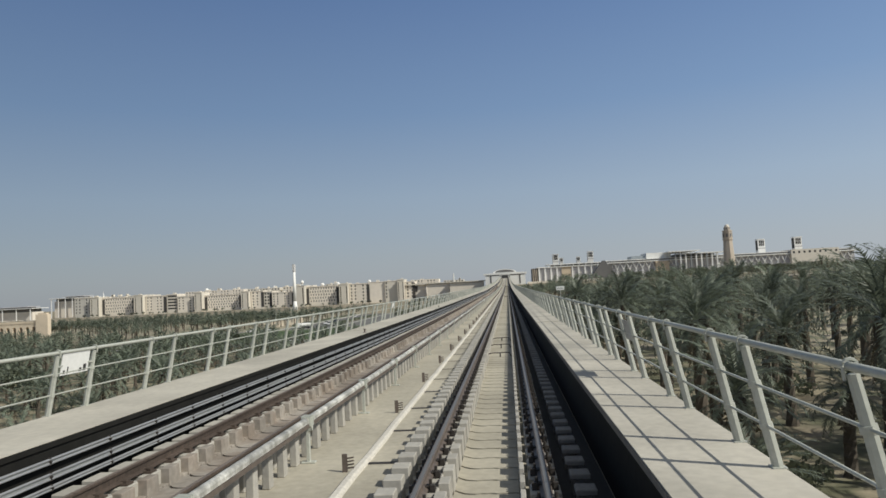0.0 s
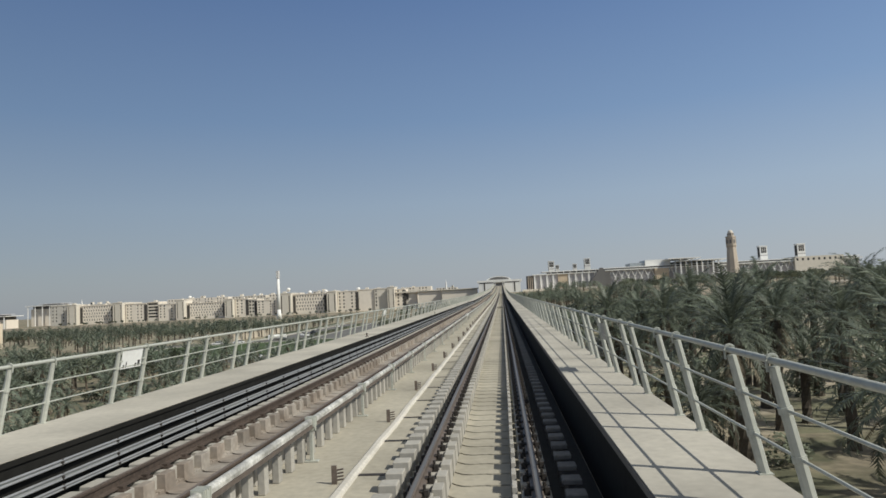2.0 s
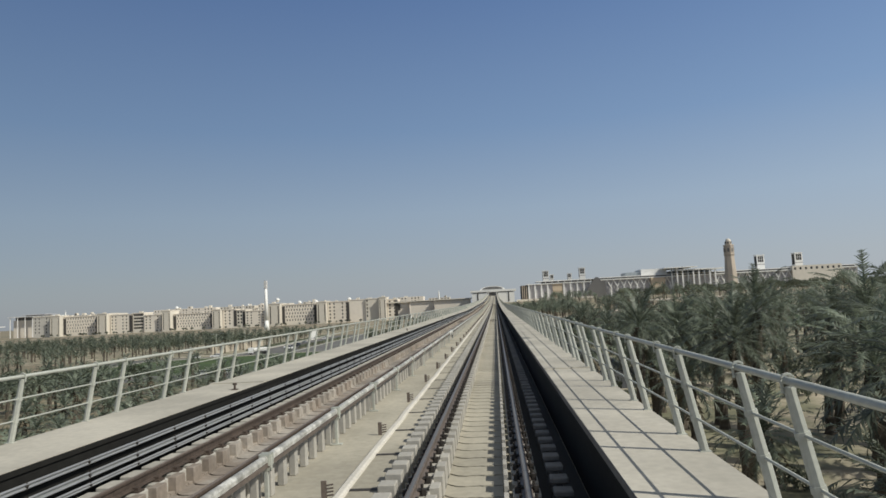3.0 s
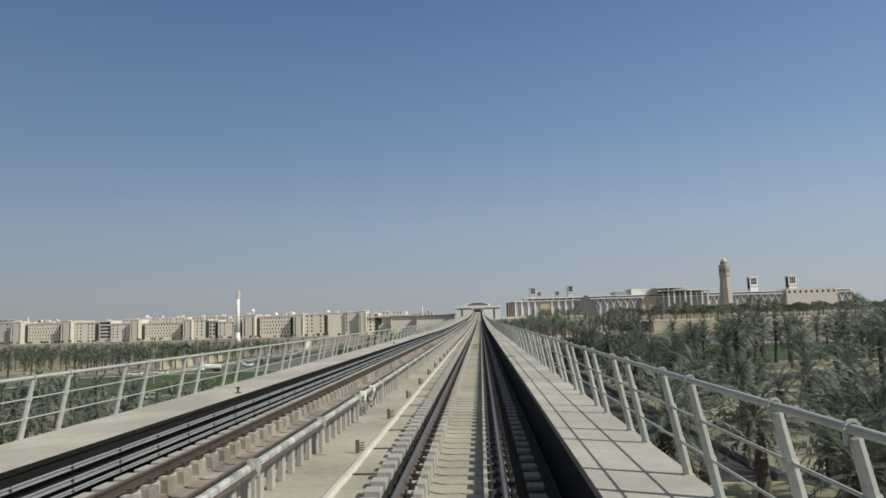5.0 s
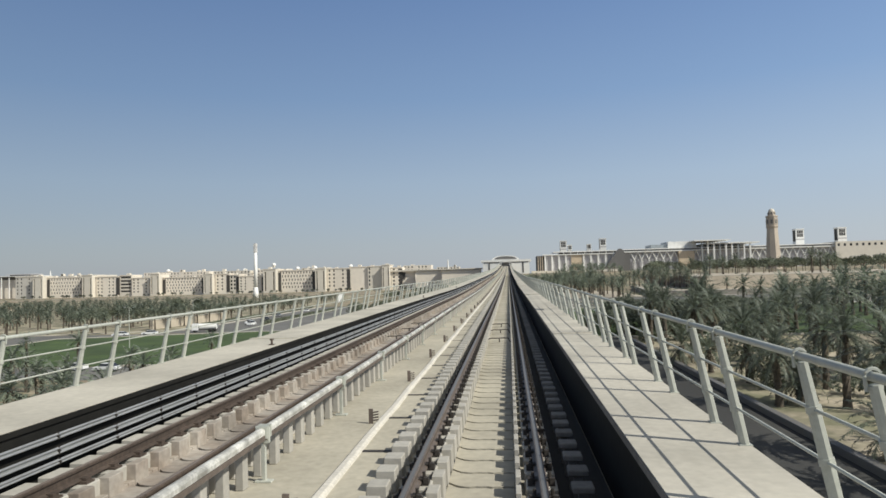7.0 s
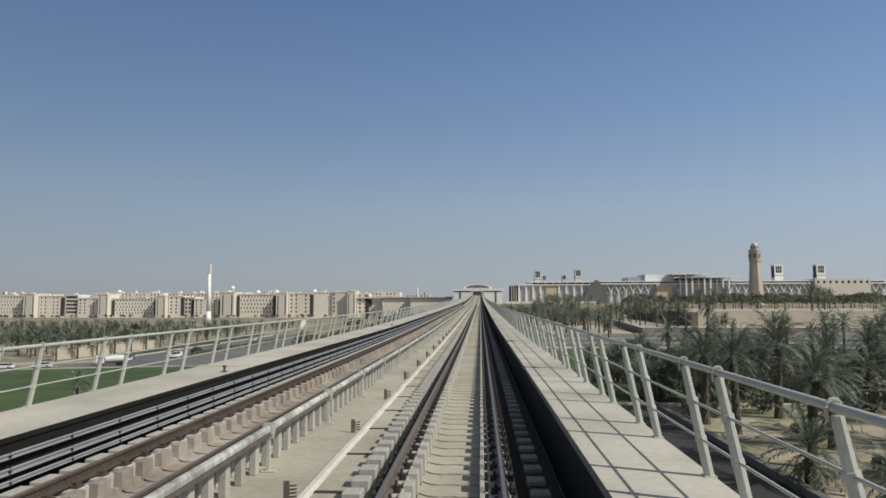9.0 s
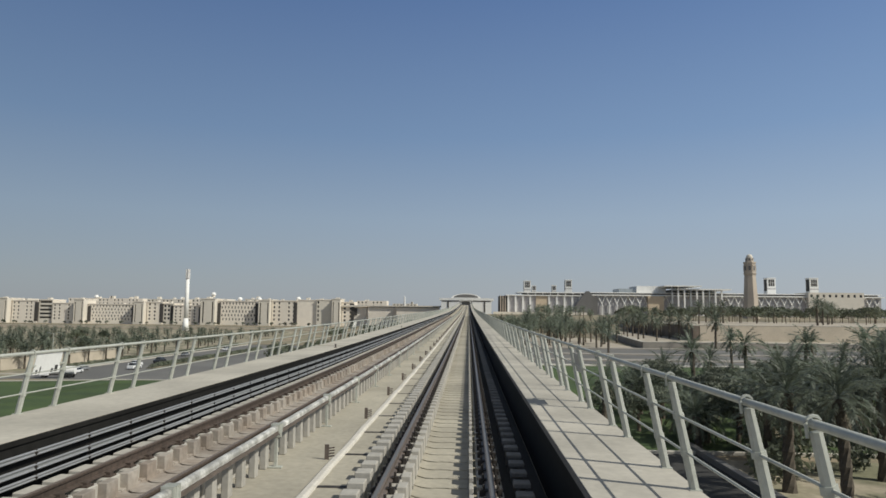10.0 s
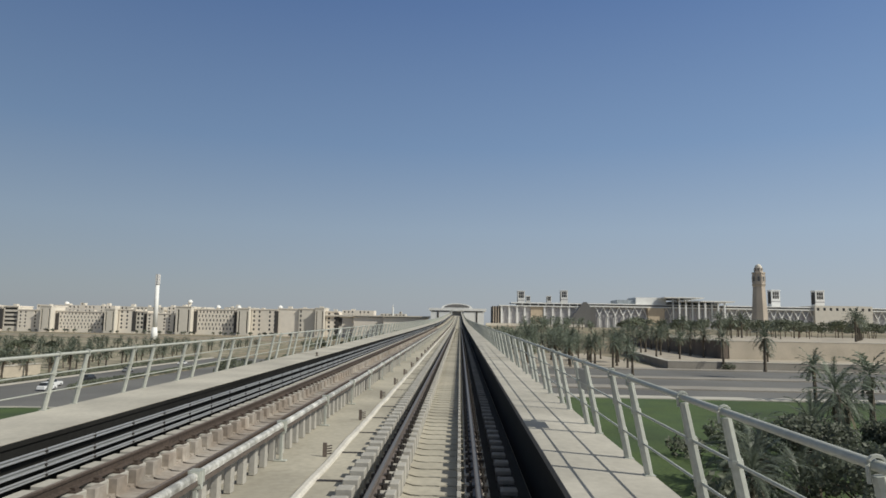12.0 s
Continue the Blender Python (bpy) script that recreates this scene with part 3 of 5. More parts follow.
box(bm, -0.074, 0.076, -0.10, 0.10, 0.15, 0.295)
for k in range(4):
    box(bm, -0.082, 0.084, -0.09 + 0.05 * k, -0.065 + 0.05 * k, 0.14, 0.31)
repeat("cover_joint", mesh_of("cover_joint", bm, M_GALV), power, [(PX, 2.4 + 4.3 * i, grade(2.4 + 4.3 * i)) for i in range(120)])

# expansion gap in the cover, with end plates and looping cables
for y in (93.5, 95.15):
    bm = bmesh.new()
    box(bm, PX - 0.09, PX + 0.10, y - 0.10, y + 0.10, grade(y) + 0.05, grade(y) + 0.315)
    bevelled(bm, 0.02, 2)
    part("end_cap", bm, M_SIGN, power, "white plastic end cap")
for k in range(4):
    bm = bmesh.new()
    pipe(bm, [(PX + 0.105 + 0.02 * (k % 2), 93.5 + 1.65 * j / 10, grade(94) + 0.17 - 0.02 * k - (0.20 + 0.05 * k) * math.sin(math.pi * j / 10)) for j in range(11)], 0.014, 6)
    part("feed_cable", bm, M_CLIP if k % 2 else M_GALV, power, "looping feed cable")

# ---- conduit on the deck between the tracks, with hook plates ----
conduit = thing("cable_conduit", "pale flat cable conduit lying on the deck", "conduit")
CX = -2.06
sweep("duct", [(CX - 0.085, DECK), (CX + 0.085, DECK), (CX + 0.075, DECK + 0.035), (CX + 0.04, DECK + 0.058), (CX - 0.04, DECK + 0.058), (CX - 0.075, DECK + 0.035)], M_PIPE, conduit, ys=[START + 1.3 * i for i in range(260)] + [320 + 9 * i for i in range(46)], wave=lambda y: (0.010 * math.sin(y * 1.17) + 0.007 * math.sin(y * 2.9 + 1), 0))
bm = bmesh.new()
box(bm, -0.04, 0.04, -0.015, 0.015, 0, 0.28)
for k in range(4):
    tube(bm, (0.04, 0.0, 0.06 + 0.05 * k), (0.15, -0.02, 0.08 + 0.05 * k), 0.014, sides=5)
ME_HOOK = mesh_of("hook_plate", bm, M_STEEL)
hooks = [0.62 + 4.88 * i for i in range(120)]
repeat("hook_plate", ME_HOOK, conduit, [(CX - 0.185, y, grade(y) + DECK) for y in hooks])
slots = thing("drain_slot", "dark drain slots across the deck beside the track", "drain", kind="structure")
bm = bmesh.new()
box(bm, -0.33, 0.31, -0.065, 0.065, 0.004, 0.008)
repeat("slot", mesh_of("slot", bm, M_CLIP), slots, [(-1.70, 1.1 + 2.44 * i, grade(1.1 + 2.44 * i) + DECK) for i in range(170)])

# ---- cable trays under the far walkway: a web between two rolled lips ----
for z, x, h in ((0.340, -5.555, 0.026), (0.150, -5.545, 0.032), (0.010, -5.535, 0.020)):
    run = thing("cable_tray", "weathered zinc cable tray along the walkway wall", "cable tray", group="cable trays")
    sweep("web", rect(x - 0.012, x + 0.002, z - h, z + h), M_PANEL, run, label="dull grey web")
    for dz, r in ((h, 0.017), (-h, 0.014)):
        sweep("lip", ring(x + 0.006, z + dz, r, 8), M_TRAY, run, smooth=True)
    bm = bmesh.new()
    box(bm, -0.03, 0.008, -0.014, 0.014, -h - 0.02, h + 0.024)
    box(bm, -0.12, -0.03, -0.02, 0.02, -h - 0.03, -h)
    tube(bm, (0.004, 0, 0), (0.026, 0, 0), 0.013, sides=6)
    repeat("clamp", mesh_of("clamp", bm, M_CLIP), run, [(x + 0.012, 3.0 + 1.3 * i, grade(3.0 + 1.3 * i) + z) for i in range(300)], 140)
# ---- railings ----
PERIOD, PAIR, PHASE = 2.86, 0.97, 6.23
posts_y = []
for k in range(-3, 255):
    posts_y += [PHASE + PERIOD * k, PHASE + PERIOD * k + PAIR]
posts_y.sort(key=lambda y: (y < 2, y))
PHASE_L = 7.38
for which, bx, s, tall in (("right", 2.71, -1, 1.0), ("left", -7.06, 1, 0.9)):
    shift = PHASE_L - PHASE if which == "left" else 0
    fence = thing("railing", "pale galvanised steel railing with leaning posts", "railing", group="viaduct railings")
    lean = 0.215 * s / 1.11
    sweep("top_rail", [(bx + lean * 1.115 * tall + a, WALK + 1.115 * tall + b) for a, b in ring(0, 0, 0.029, 10)], M_GALV, fence, smooth=True)
    for h in (0.735 * tall, 0.365 * tall):
        sweep("rail", [(bx + lean * h + a, WALK + h + b) for a, b in ring(0, 0, 0.0135, 6)], M_GALV, fence, smooth=True)
    bm = bmesh.new()
    for (h0, w0), (h1, w1) in (((0.0, 0.050), (0.34, 0.050)), ((0.34, 0.050), (0.71, 0.046)), ((0.71, 0.046), (1.07, 0.040))):
        h0, h1 = h0 * tall, h1 * tall
        tube(bm, (lean * h0, 0, h0), (lean * h1, 0, h1), w0, w1, 8)
    for h in (0.365 * tall, 0.735 * tall):
        tube(bm, (lean * (h - 0.025), 0, h - 0.025), (lean * (h + 0.025), 0, h + 0.025), 0.059, 0.057, 8)
    for v in bm.verts:
        v.co.y *= 0.86
    box(bm, -0.062, 0.062, -0.058, 0.058, -0.002, 0.010)
    me = mesh_of("post", bm, M_GALV)
    repeat("post", me, fence, [(bx, y + shift, grade(y + shift) + WALK) for y in posts_y], 300, 0.006)
    bm = bmesh.new()
    pipe(bm, [(-0.040, 0, -0.085), (-0.047, 0, 0)] + [(-0.047 * math.cos(math.pi * k / 6), 0, 0.047 * math.sin(math.pi * k / 6)) for k in range(1, 6)] + [(0.047, 0, 0), (0.040, 0, -0.085)], 0.012, 5)
    repeat("saddle_clip", mesh_of("saddle_clip", bm, M_GALV), fence, [(bx + lean * 1.115 * tall, y + shift, grade(y + shift) + WALK + 1.115 * tall) for y in posts_y], 200)

# ---- panels on the railings ----

def railing_panel(x, y, s, front):
    g = grade(y) + WALK
    ob = thing("railing_sign", "white sign panel with dark marks fixed between railing posts" if front else "plain grey back of a sign panel fixed between railing posts", "sign", (x, y, g), "railing signs")
    bm = bmesh.new()
    v = box(bm, -0.006, 0.006, -0.36, 0.36, 0.62, 0.98)
    for w in v:
        w.co.x += 0.194 * s * w.co.z
    part("panel", bm, M_SIGN if front else M_PANEL, ob)
    if front:
        for k, (a, b) in enumerate(((-0.30, -0.25), (-0.2, -0.17), (0.12, 0.18), (0.22, 0.30))):
            bm = bmesh.new()
            v = box(bm, 0.0065, 0.009, a, b, 0.64, 0.64 + 0.06 + 0.05 * (k % 2))
            for w in v:
                w.co.x += 0.194 * s * w.co.z
            part("mark", bm, M_INK, ob)
    for dy in (-0.40, 0.40):
        bm = bmesh.new()
        v = box(bm, -0.02, 0.02, dy - 0.06, dy + 0.06, 0.76, 0.79)
        for w in v:
            w.co.x += 0.194 * s * w.co.z
        part("strap", bm, M_GALV, ob)


for k in (2, 13, 24, 34, 45, 56, 67, 78, 89):
    railing_panel(2.71, PHASE + PAIR / 2 + PERIOD * k, -1, False)
for k in (1, 12, 22, 33, 44, 55, 66, 77, 88):
    railing_panel(-7.06, PHASE_L + PAIR / 2 + PERIOD * k, 1, True)
marker = thing("marker_sign", "small white marker sign on a post at the railing", "sign", (2.78, 30.5, grade(30.5) + WALK))
bm = bmesh.new()
tube(bm, (0, 0, 0), (0, 0, 1.40), 0.016, sides=8)
part("post", bm, M_GALV, marker)
bm = bmesh.new()
box(bm, -0.18, 0.18, -0.02, -0.01, 1.38, 1.55)
bevelled(bm, 0.003)
part("panel", bm, M_SIGN, marker)
for k in range(7):
    bm = bmesh.new()
    box(bm, -0.15 + 0.043 * k, -0.12 + 0.043 * k, -0.0225, -0.0195, 1.43, 1.49)
    part("mark", bm, M_PANEL, marker)

# ---- detection loops across the track ----
for x0, y in ((0.0, 25.95), (0.0, 29.56), (0.0, 33.2), (0.0, 131.6), (0.0, 135.4), (0.0, 138.8), (-4.38, 133.3), (-4.38, 137.0), (-4.38, 140.4)):
    g = grade(y)
    loop = thing("track_loop", "dark cable loop crossing between the rails", "cable", (x0, y, g + DECK + 0.075), "track loops")
    bm = bmesh.new()
    pipe(bm, [(-0.50, 0.03, -0.03), (-0.46, 0, 0.09), (-0.28, 0, 0.125), (-0.05, 0.01, 0.118), (0.15, 0, 0.13), (0.36, 0, 0.12), (0.42, 0.02, -0.03)], 0.022, 6)
    part("cable", bm, M_CLIP, loop)
    bm = bmesh.new()
    box(bm, -0.022, 0.026, -0.05, 0.01, -0.035, 0.13)
    part("stake", bm, M_CLIP, loop)

# ---- small fittings on the far walkway ----
for y in (28.6, 59.9, 91.1, 122.3, 153.9, 185.2, 216.5):
    fit = thing("floor_fitting", "small brown metal fitting standing on the concrete walkway", "fitting", (-5.83, y, grade(y) + WALK), "walkway fittings")
    bm = bmesh.new()
    box(bm, -0.07, 0.07, -0.07, 0.07, 0, 0.02)
    bevelled(bm, 0.006)
    part("base", bm, M_RUST, fit)
    bm = bmesh.new()
    tube(bm, (0, 0, 0.02), (0, 0, 0.12), 0.030, 0.026, 10)
    tube(bm, (0, 0, 0.12), (0, 0, 0.16), 0.055, 0.05, 10)
    part("stud", bm, M_RUST, fit)


# ---- planting ----
def frond(verts, faces, root, azimuth, rise, length, droop, n, rng):
    """One feather leaf: a bending midrib with a dense row of forward-pointing leaflets on either side."""
    d = Vector((math.cos(azimuth), math.sin(azimuth), 0))
    across = Vector((-d.y, d.x, 0))
    p = Vector(root)
    angle, step = rise, length / n
    each = 2 if n > 10 else 1
    for k in range(n):
        u = k / n
        way = d * math.cos(angle) + Vector((0, 0, math.sin(angle)))
        up = -d * math.sin(angle) + Vector((0, 0, math.cos(angle)))
        q = p + way * step
        w = 0.032 * (1 - u) + 0.006
        o = len(verts)
        verts += [p + across * w, p - across * w, q - across * w * 0.8, q + across * w * 0.8]
        faces.append((o, o + 1, o + 2, o + 3))
        if u > 0.08:
            for j in range(each):
                a, b = p.lerp(q, j / each), p.lerp(q, (j + 0.92) / each)
                reach = (0.16 if n > 10 else 0.23) * length * (math.sin(math.pi * (0.16 + 0.76 * u)) + 0.10)
                for s in (-1, 1):
                    r = reach * rng.uniform(0.8, 1.15)
                    tip = a + across * s * r * rng.uniform(0.50, 0.66) + way * r * rng.uniform(0.65, 0.95) + up * r * rng.uniform(-0.40, 0.15)
                    o = len(verts)
                    verts += [a, b, tip]
                    faces.append((o, o + 1, o + 2))
        p = q
        angle -= droop / n * (0.4 + 1.3 * u)


def raw_mesh(name, verts, faces, mat):
    me = bpy.data.meshes.new(name)
    me.from_pydata([tuple(v) for v in verts], [], faces)
    me.materials.append(mat)
    return me


def palm_meshes(seed, tall, fronds, n, long=1.0):
    rng = random.Random(seed)
    bm = bmesh.new()
    lean = Vector((rng.uniform(-0.25, 0.25), rng.uniform(-0.25, 0.25), 0))
    rings, sides, count = [], (8 if n > 10 else 6), (12 if n > 10 else 6)
    for k in range(count + 1):
        u = k / count
        r = 0.27 - 0.06 * u + (0.035 if k % 2 else 0) + (0.10 if k == 0 else 0) + (0.08 if u > 0.9 else 0)
        c = lean * u * u + Vector((0, 0, tall * u))
        rings.append([bm.verts.new(c + Vector((r * math.cos(6.2832 * j / sides + k * 0.4), r * math.sin(6.2832 * j / sides + k * 0.4), 0))) for j in range(sides)])
    for a, b in zip(rings, rings[1:]):
        for j in range(sides):
            bm.faces.new((a[j], a[(j + 1) % sides], b[(j + 1) % sides], b[j]))
    bm.faces.new(rings[-1])
    trunk = mesh_of("trunk", bm, M_TRUNK)
    top = lean + Vector((0, 0, tall))
    verts, faces = [], []
    for i in range(fronds):
        u = (i + 0.5) / fronds
        rise = math.radians(80 - 112 * u + rng.uniform(-9, 9))
        frond(verts, faces, top + Vector((0, 0, 0.25 * (1 - u))), i * 2.39996 + rng.uniform(-0.25, 0.25), rise, long * rng.uniform(2.4, 3.1) * (1 - 0.12 * u), math.radians(rng.uniform(48, 92)), n, rng)
    crown = raw_mesh("crown", verts, faces, M_FROND)
    verts, faces = [], []
    for i in range(9 if n > 10 else 5):
        frond(verts, faces, top - Vector((0, 0, 0.15)), i * 2.39996 + rng.uniform(-0.4, 0.4), math.radians(rng.uniform(-60, -30)), long * rng.uniform(1.4, 2.1), math.radians(rng.uniform(20, 45)), max(n - 4, 5), rng)
    skirt = raw_mesh("dry_fronds", verts, faces, M_DRY)
    return trunk, crown, skirt


def palm_thing(meshes, label, group):
    ob = thing("date_palm", label, "palm tree", group=group)
    for name, me in zip(("trunk", "crown", "dry_fronds"), meshes):
        o = new(name, me)
        o.parent = ob
    return ob


def leafy(verts, faces, centre, radius, count, size, rng):
    for _ in range(count):
        v = Vector((rng.gauss(0, 1), rng.gauss(0, 1), rng.gauss(0, 1)))
        v = v.normalized() * radius * rng.uniform(0.45, 1.0) ** 0.6
        v.z *= 0.8
        c = Vector(centre) + v
        a = Vector((rng.uniform(-1, 1), rng.uniform(-1, 1), rng.uniform(-1, 1))).normalized()
        b = a.orthogonal().normalized()
        s = size * rng.uniform(0.6, 1.3)
        o = len(verts)
        verts += [c - a * s, c + b * s * 0.55, c + a * s, c - b * s * 0.55]
        faces.append((o, o + 1, o + 2, o + 3))


def tree_meshes(seed, tall, spread, clumps, leaves, size, mat=None):
    rng = random.Random(seed)
    bm = bmesh.new()
    fork = Vector((rng.uniform(-0.2, 0.2), rng.uniform(-0.2, 0.2), tall * 0.38))
    tube(bm, (0, 0, 0), fork, 0.20, 0.13, 8)
    verts, faces = [], []
    for i in range(clumps):
        a = i * 2.39996 + rng.uniform(-0.4, 0.4)
        r = spread * math.sqrt((i + 0.5) / clumps) * rng.uniform(0.7, 1.1)
        c = Vector((r * math.cos(a), r * math.sin(a), tall * (0.86 - 0.30 * (r / spread) ** 2) + rng.uniform(-0.5, 0.4)))
        if i % 3 == 0:
            tube(bm, fork, fork.lerp(c, 0.85), 0.085, 0.03, 6)
        leafy(verts, faces, c, spread * rng.uniform(0.30, 0.46), leaves, size, rng)
    return mesh_of("trunk", bm, M_BARK), raw_mesh("crown", verts, faces, mat or M_LEAF)


def tree_thing(meshes, label, group):
    ob = thing("leafy_tree", label, "tree", group=group)
    for name, me in zip(("trunk", "crown"), meshes):
        o = new(name, me)
        o.parent = ob
    return ob


def scatter(seed, x0, x1, y0, y1, pitch, keep, test=None):
    rng = random.Random(seed)
    spots = []
    y = y0
    while y < y1:
        x = x0
        while x < x1:
            px, py = x + rng.uniform(-0.33, 0.33) * pitch, y + rng.uniform(-0.33, 0.33) * pitch
            k = keep(px, py) if callable(keep) else keep
            if rng.random() < k and (test is None or test(px, py)):
                spots.append((px, py))
            x += pitch
        y += pitch
    return spots


def plant(protos, spots, lo, hi, seed, base=None, limit=300, far=None):
    """Copies of the first plants at the spots; those past the limit are joined as one stand."""
    rng = random.Random(seed)
    stand = {}
    first = [True] * len(protos)
    for i, (x, y) in enumerate(spots):
        k = rng.randrange(len(protos))
        z = (base if base is not None else land(x, y))
        m = pose(x, y, z, 0, 0, rng.uniform(0, 360) if protos[0].name.split(".")[0] != "hedge_bush" else (90 if x < -40 else 0)) @ Matrix.Scale(rng.uniform(lo, hi), 4)
        if i >= limit:
            for o in (far or [p.children for p in protos])[k]:
                stand.setdefault(o.name.split(".")[0], []).append((o if far else o.data, m))
        elif first[k]:
            protos[k].matrix_basis = m
            first[k] = False
        else:
            copy_thing(protos[k], m)
    if stand:
        ob = thing("far_grove", "distant dusty green trees standing close together", "trees", kind="stuff")
        for name, rows in stand.items():
            vs, fs, off = [], [], 0
            for me, m in rows:
                co = np.array([v.co[:] for v in me.vertices])
                r = np.array(m.to_3x3())
                vs.append(co @ r.T + np.array(m.translation))
                fs += [tuple(a + off for a in p.vertices) for p in me.polygons]
                off += len(co)
            me = bpy.data.meshes.new(name)
            me.from_pydata(np.concatenate(vs).tolist(), [], fs)
            me.materials.append(rows[0][0].materials[0])
            o = tagged(new(name, me), kind="stuff")
            o.parent = ob


# tall palms beside the line on the sunny side
tall_palms = [palm_thing(palm_meshes(s, h, 46, 15), "tall date palm with grey-green fronds and a rough trunk", "grove of tall date palms") for s, h in ((1, 5.6), (2, 6.3), (3, 4.9), (4, 6.8), (5, 6.0))]
spots = scatter(11, 10.5, 120, 8, 92, 6.3, 0.92, lambda x, y: y > 1.25 * x - 8)
spots.sort(key=lambda p: p[0] + 0.3 * p[1])
TALL = ((1, 5.6), (2, 6.3), (3, 4.9), (4, 6.8), (5, 6.0))
plant(tall_palms, spots, 0.94, 1.14, 21, GROUND, 50, [palm_meshes(s, h, 26, 8) for s, h in TALL])
# shorter palms with wide crowns further along
MID = ((101, 4.5), (102, 5.2), (103, 3.9), (104, 4.9))
mid_palms = [palm_thing(palm_meshes(s, h, 44, 15, 1.05), "date palm with a wide arching grey-green crown", "palms beside the lawn") for s, h in MID]
spots = scatter(12, 9.5, 130, 94, 198, 7.4, lambda x, y: 0.55 if x < 30 - 0.08 * (y - 92) else 0.30, lambda x, y: y > 1.3 * x - 0 and (x > 18 or y < 112))
spots += [(42, 212), (36, 226), (58, 238), (70, 246), (52, 259), (84, 255), (13, 217), (19.5, 198), (19.0, 188), (25, 195), (27, 208), (22, 229), (27.5, 236), (25, 174), (22, 151), (19.5, 178), (20, 163), (18.5, 139)]
spots += scatter(93, 22, 50, 203, 246, 7.5, 0.35, lambda x, y: x > 0.42 * (y - 187) + 8) + scatter(94, 20, 90, 205, 281, 10.5, 0.4, lambda x, y: x > 0.42 * (y - 187) + 8)
spots += [(54, 399), (39, 388), (84, 372)]
spots.sort(key=lambda p: p[0] + 0.2 * abs(p[1] - 150))
plant(mid_palms, spots, 0.88, 1.16, 105, GROUND, 48, [palm_meshes(s, h, 30, 8, 1.05) for s, h in MID])
EDGE = ((121, 6.2), (122, 7.0), (123, 5.6))
edge_palms = [palm_thing(palm_meshes(s, h, 40, 12, 1.15), "full-crowned date palm behind the lawn", "palms behind the lawn") for s, h in EDGE]
spots = scatter(96, 34, 160, 110, 283, 8.2, 0.40, lambda x, y: x > 0.5 * (y - 187) + 12 and x > 0.28 * (y - 60) and x < 0.85 * y)
plant(edge_palms, spots, 0.85, 1.15, 124, GROUND, 18, [palm_meshes(s, h, 28, 8, 1.15) for s, h in EDGE])
# dense bushy trees on the near corner of the lawn
bush_trees = [tree_thing(tree_meshes(s, h, w, 20, 150, 0.135, M_DARKLEAF), "bushy dark olive tree with a low crown", "bushy trees beside the lawn") for s, h, w in ((131, 4.6, 2.3), (132, 4.0, 2.0), (133, 5.0, 2.5))]
spots = scatter(134, 13.5, 44, 205, 243, 4.3, 0.42, lambda x, y: x > 14 + 0.42 * max(0, y - 226) and x > 0.9 * (y - 223) + 5)
plant(bush_trees, spots, 0.7, 1.1, 135, GROUND)
squat_palms = [palm_thing(palm_meshes(s, h, 38, 14, 1.0), "squat date palm with fronds down to the ground", "squat palms beside the lawn") for s, h in ((136, 1.6), (137, 2.3))]
spots = scatter(138, 13.5, 44, 203, 244, 4.6, 0.6, lambda x, y: x > 14.5 + 0.42 * max(0, y - 225) and x > 0.9 * (y - 223) + 5) + [(18.5, 206), (20.5, 200), (23, 203)] + scatter(140, 18, 34, 114, 187, 6.6, 0.5)
spots.sort()
plant(squat_palms, spots, 0.85, 1.15, 139, GROUND, 26)
row_palms = [palm_thing(palm_meshes(s, h, 44, 12, 1.22), "date palm in the rows on the sandy paving", "palm rows on the paving") for s, h in ((111, 5.2), (112, 5.8), (113, 4.7))]
spots = scatter(28, 12, 50, 354, 500, 8.0, 0.8, lambda x, y: x < 50) + scatter(29, 14, 66, 500, 640, 10.5, 0.5, lambda x, y: x > 0.085 * (y - 187)) + scatter(16, 9, 90, 500, 735, 13, 0.35, lambda x, y: 0.092 * (y - 187) < x < 0.14 * y) + scatter(19, 60, 92, 620, 770, 13, 0.5)
plant(row_palms, spots, 0.92, 1.15, 114, None, 34, [palm_meshes(s, h, 30, 8, 1.22) for s, h in ((111, 5.2), (112, 5.8), (113, 4.7))])
# shorter, younger palms on the other side
young_palms = [palm_thing(palm_meshes(s, h, 36, 12, 0.95), "young date palm with dusty green fronds", "grove of young date palms") for s, h in ((6, 4.4), (7, 3.8), (8, 5.0), (9, 4.1))]
spots = scatter(13, -300, -34, 40, 206, 6.4, 0.84, lambda x, y: y > -1.0 * x - 20)
spots += scatter(97, -330, -154, 208, 300, 7.0, 0.8, lambda x, y: y > -0.9 * x - 10 and (y < 262 or x > -0.60 * y))
spots += scatter(95, 8.5, 24, 14, 150, 6.0, 0.4, lambda x, y: x > 17.5 or y < 110)
spots += [(35.9, 326), (-86, 232), (-100, 236), (-60, 236), (-112, 240)]
spots.sort(key=lambda p: -p[0] * 0.2 + 0.2 * p[1])
plant(young_palms, spots, 0.85, 1.2, 22, None, 48, [palm_meshes(s, h, 26, 8, 0.95) for s, h in ((6, 4.4), (7, 3.8), (8, 5.0), (9, 4.1))])
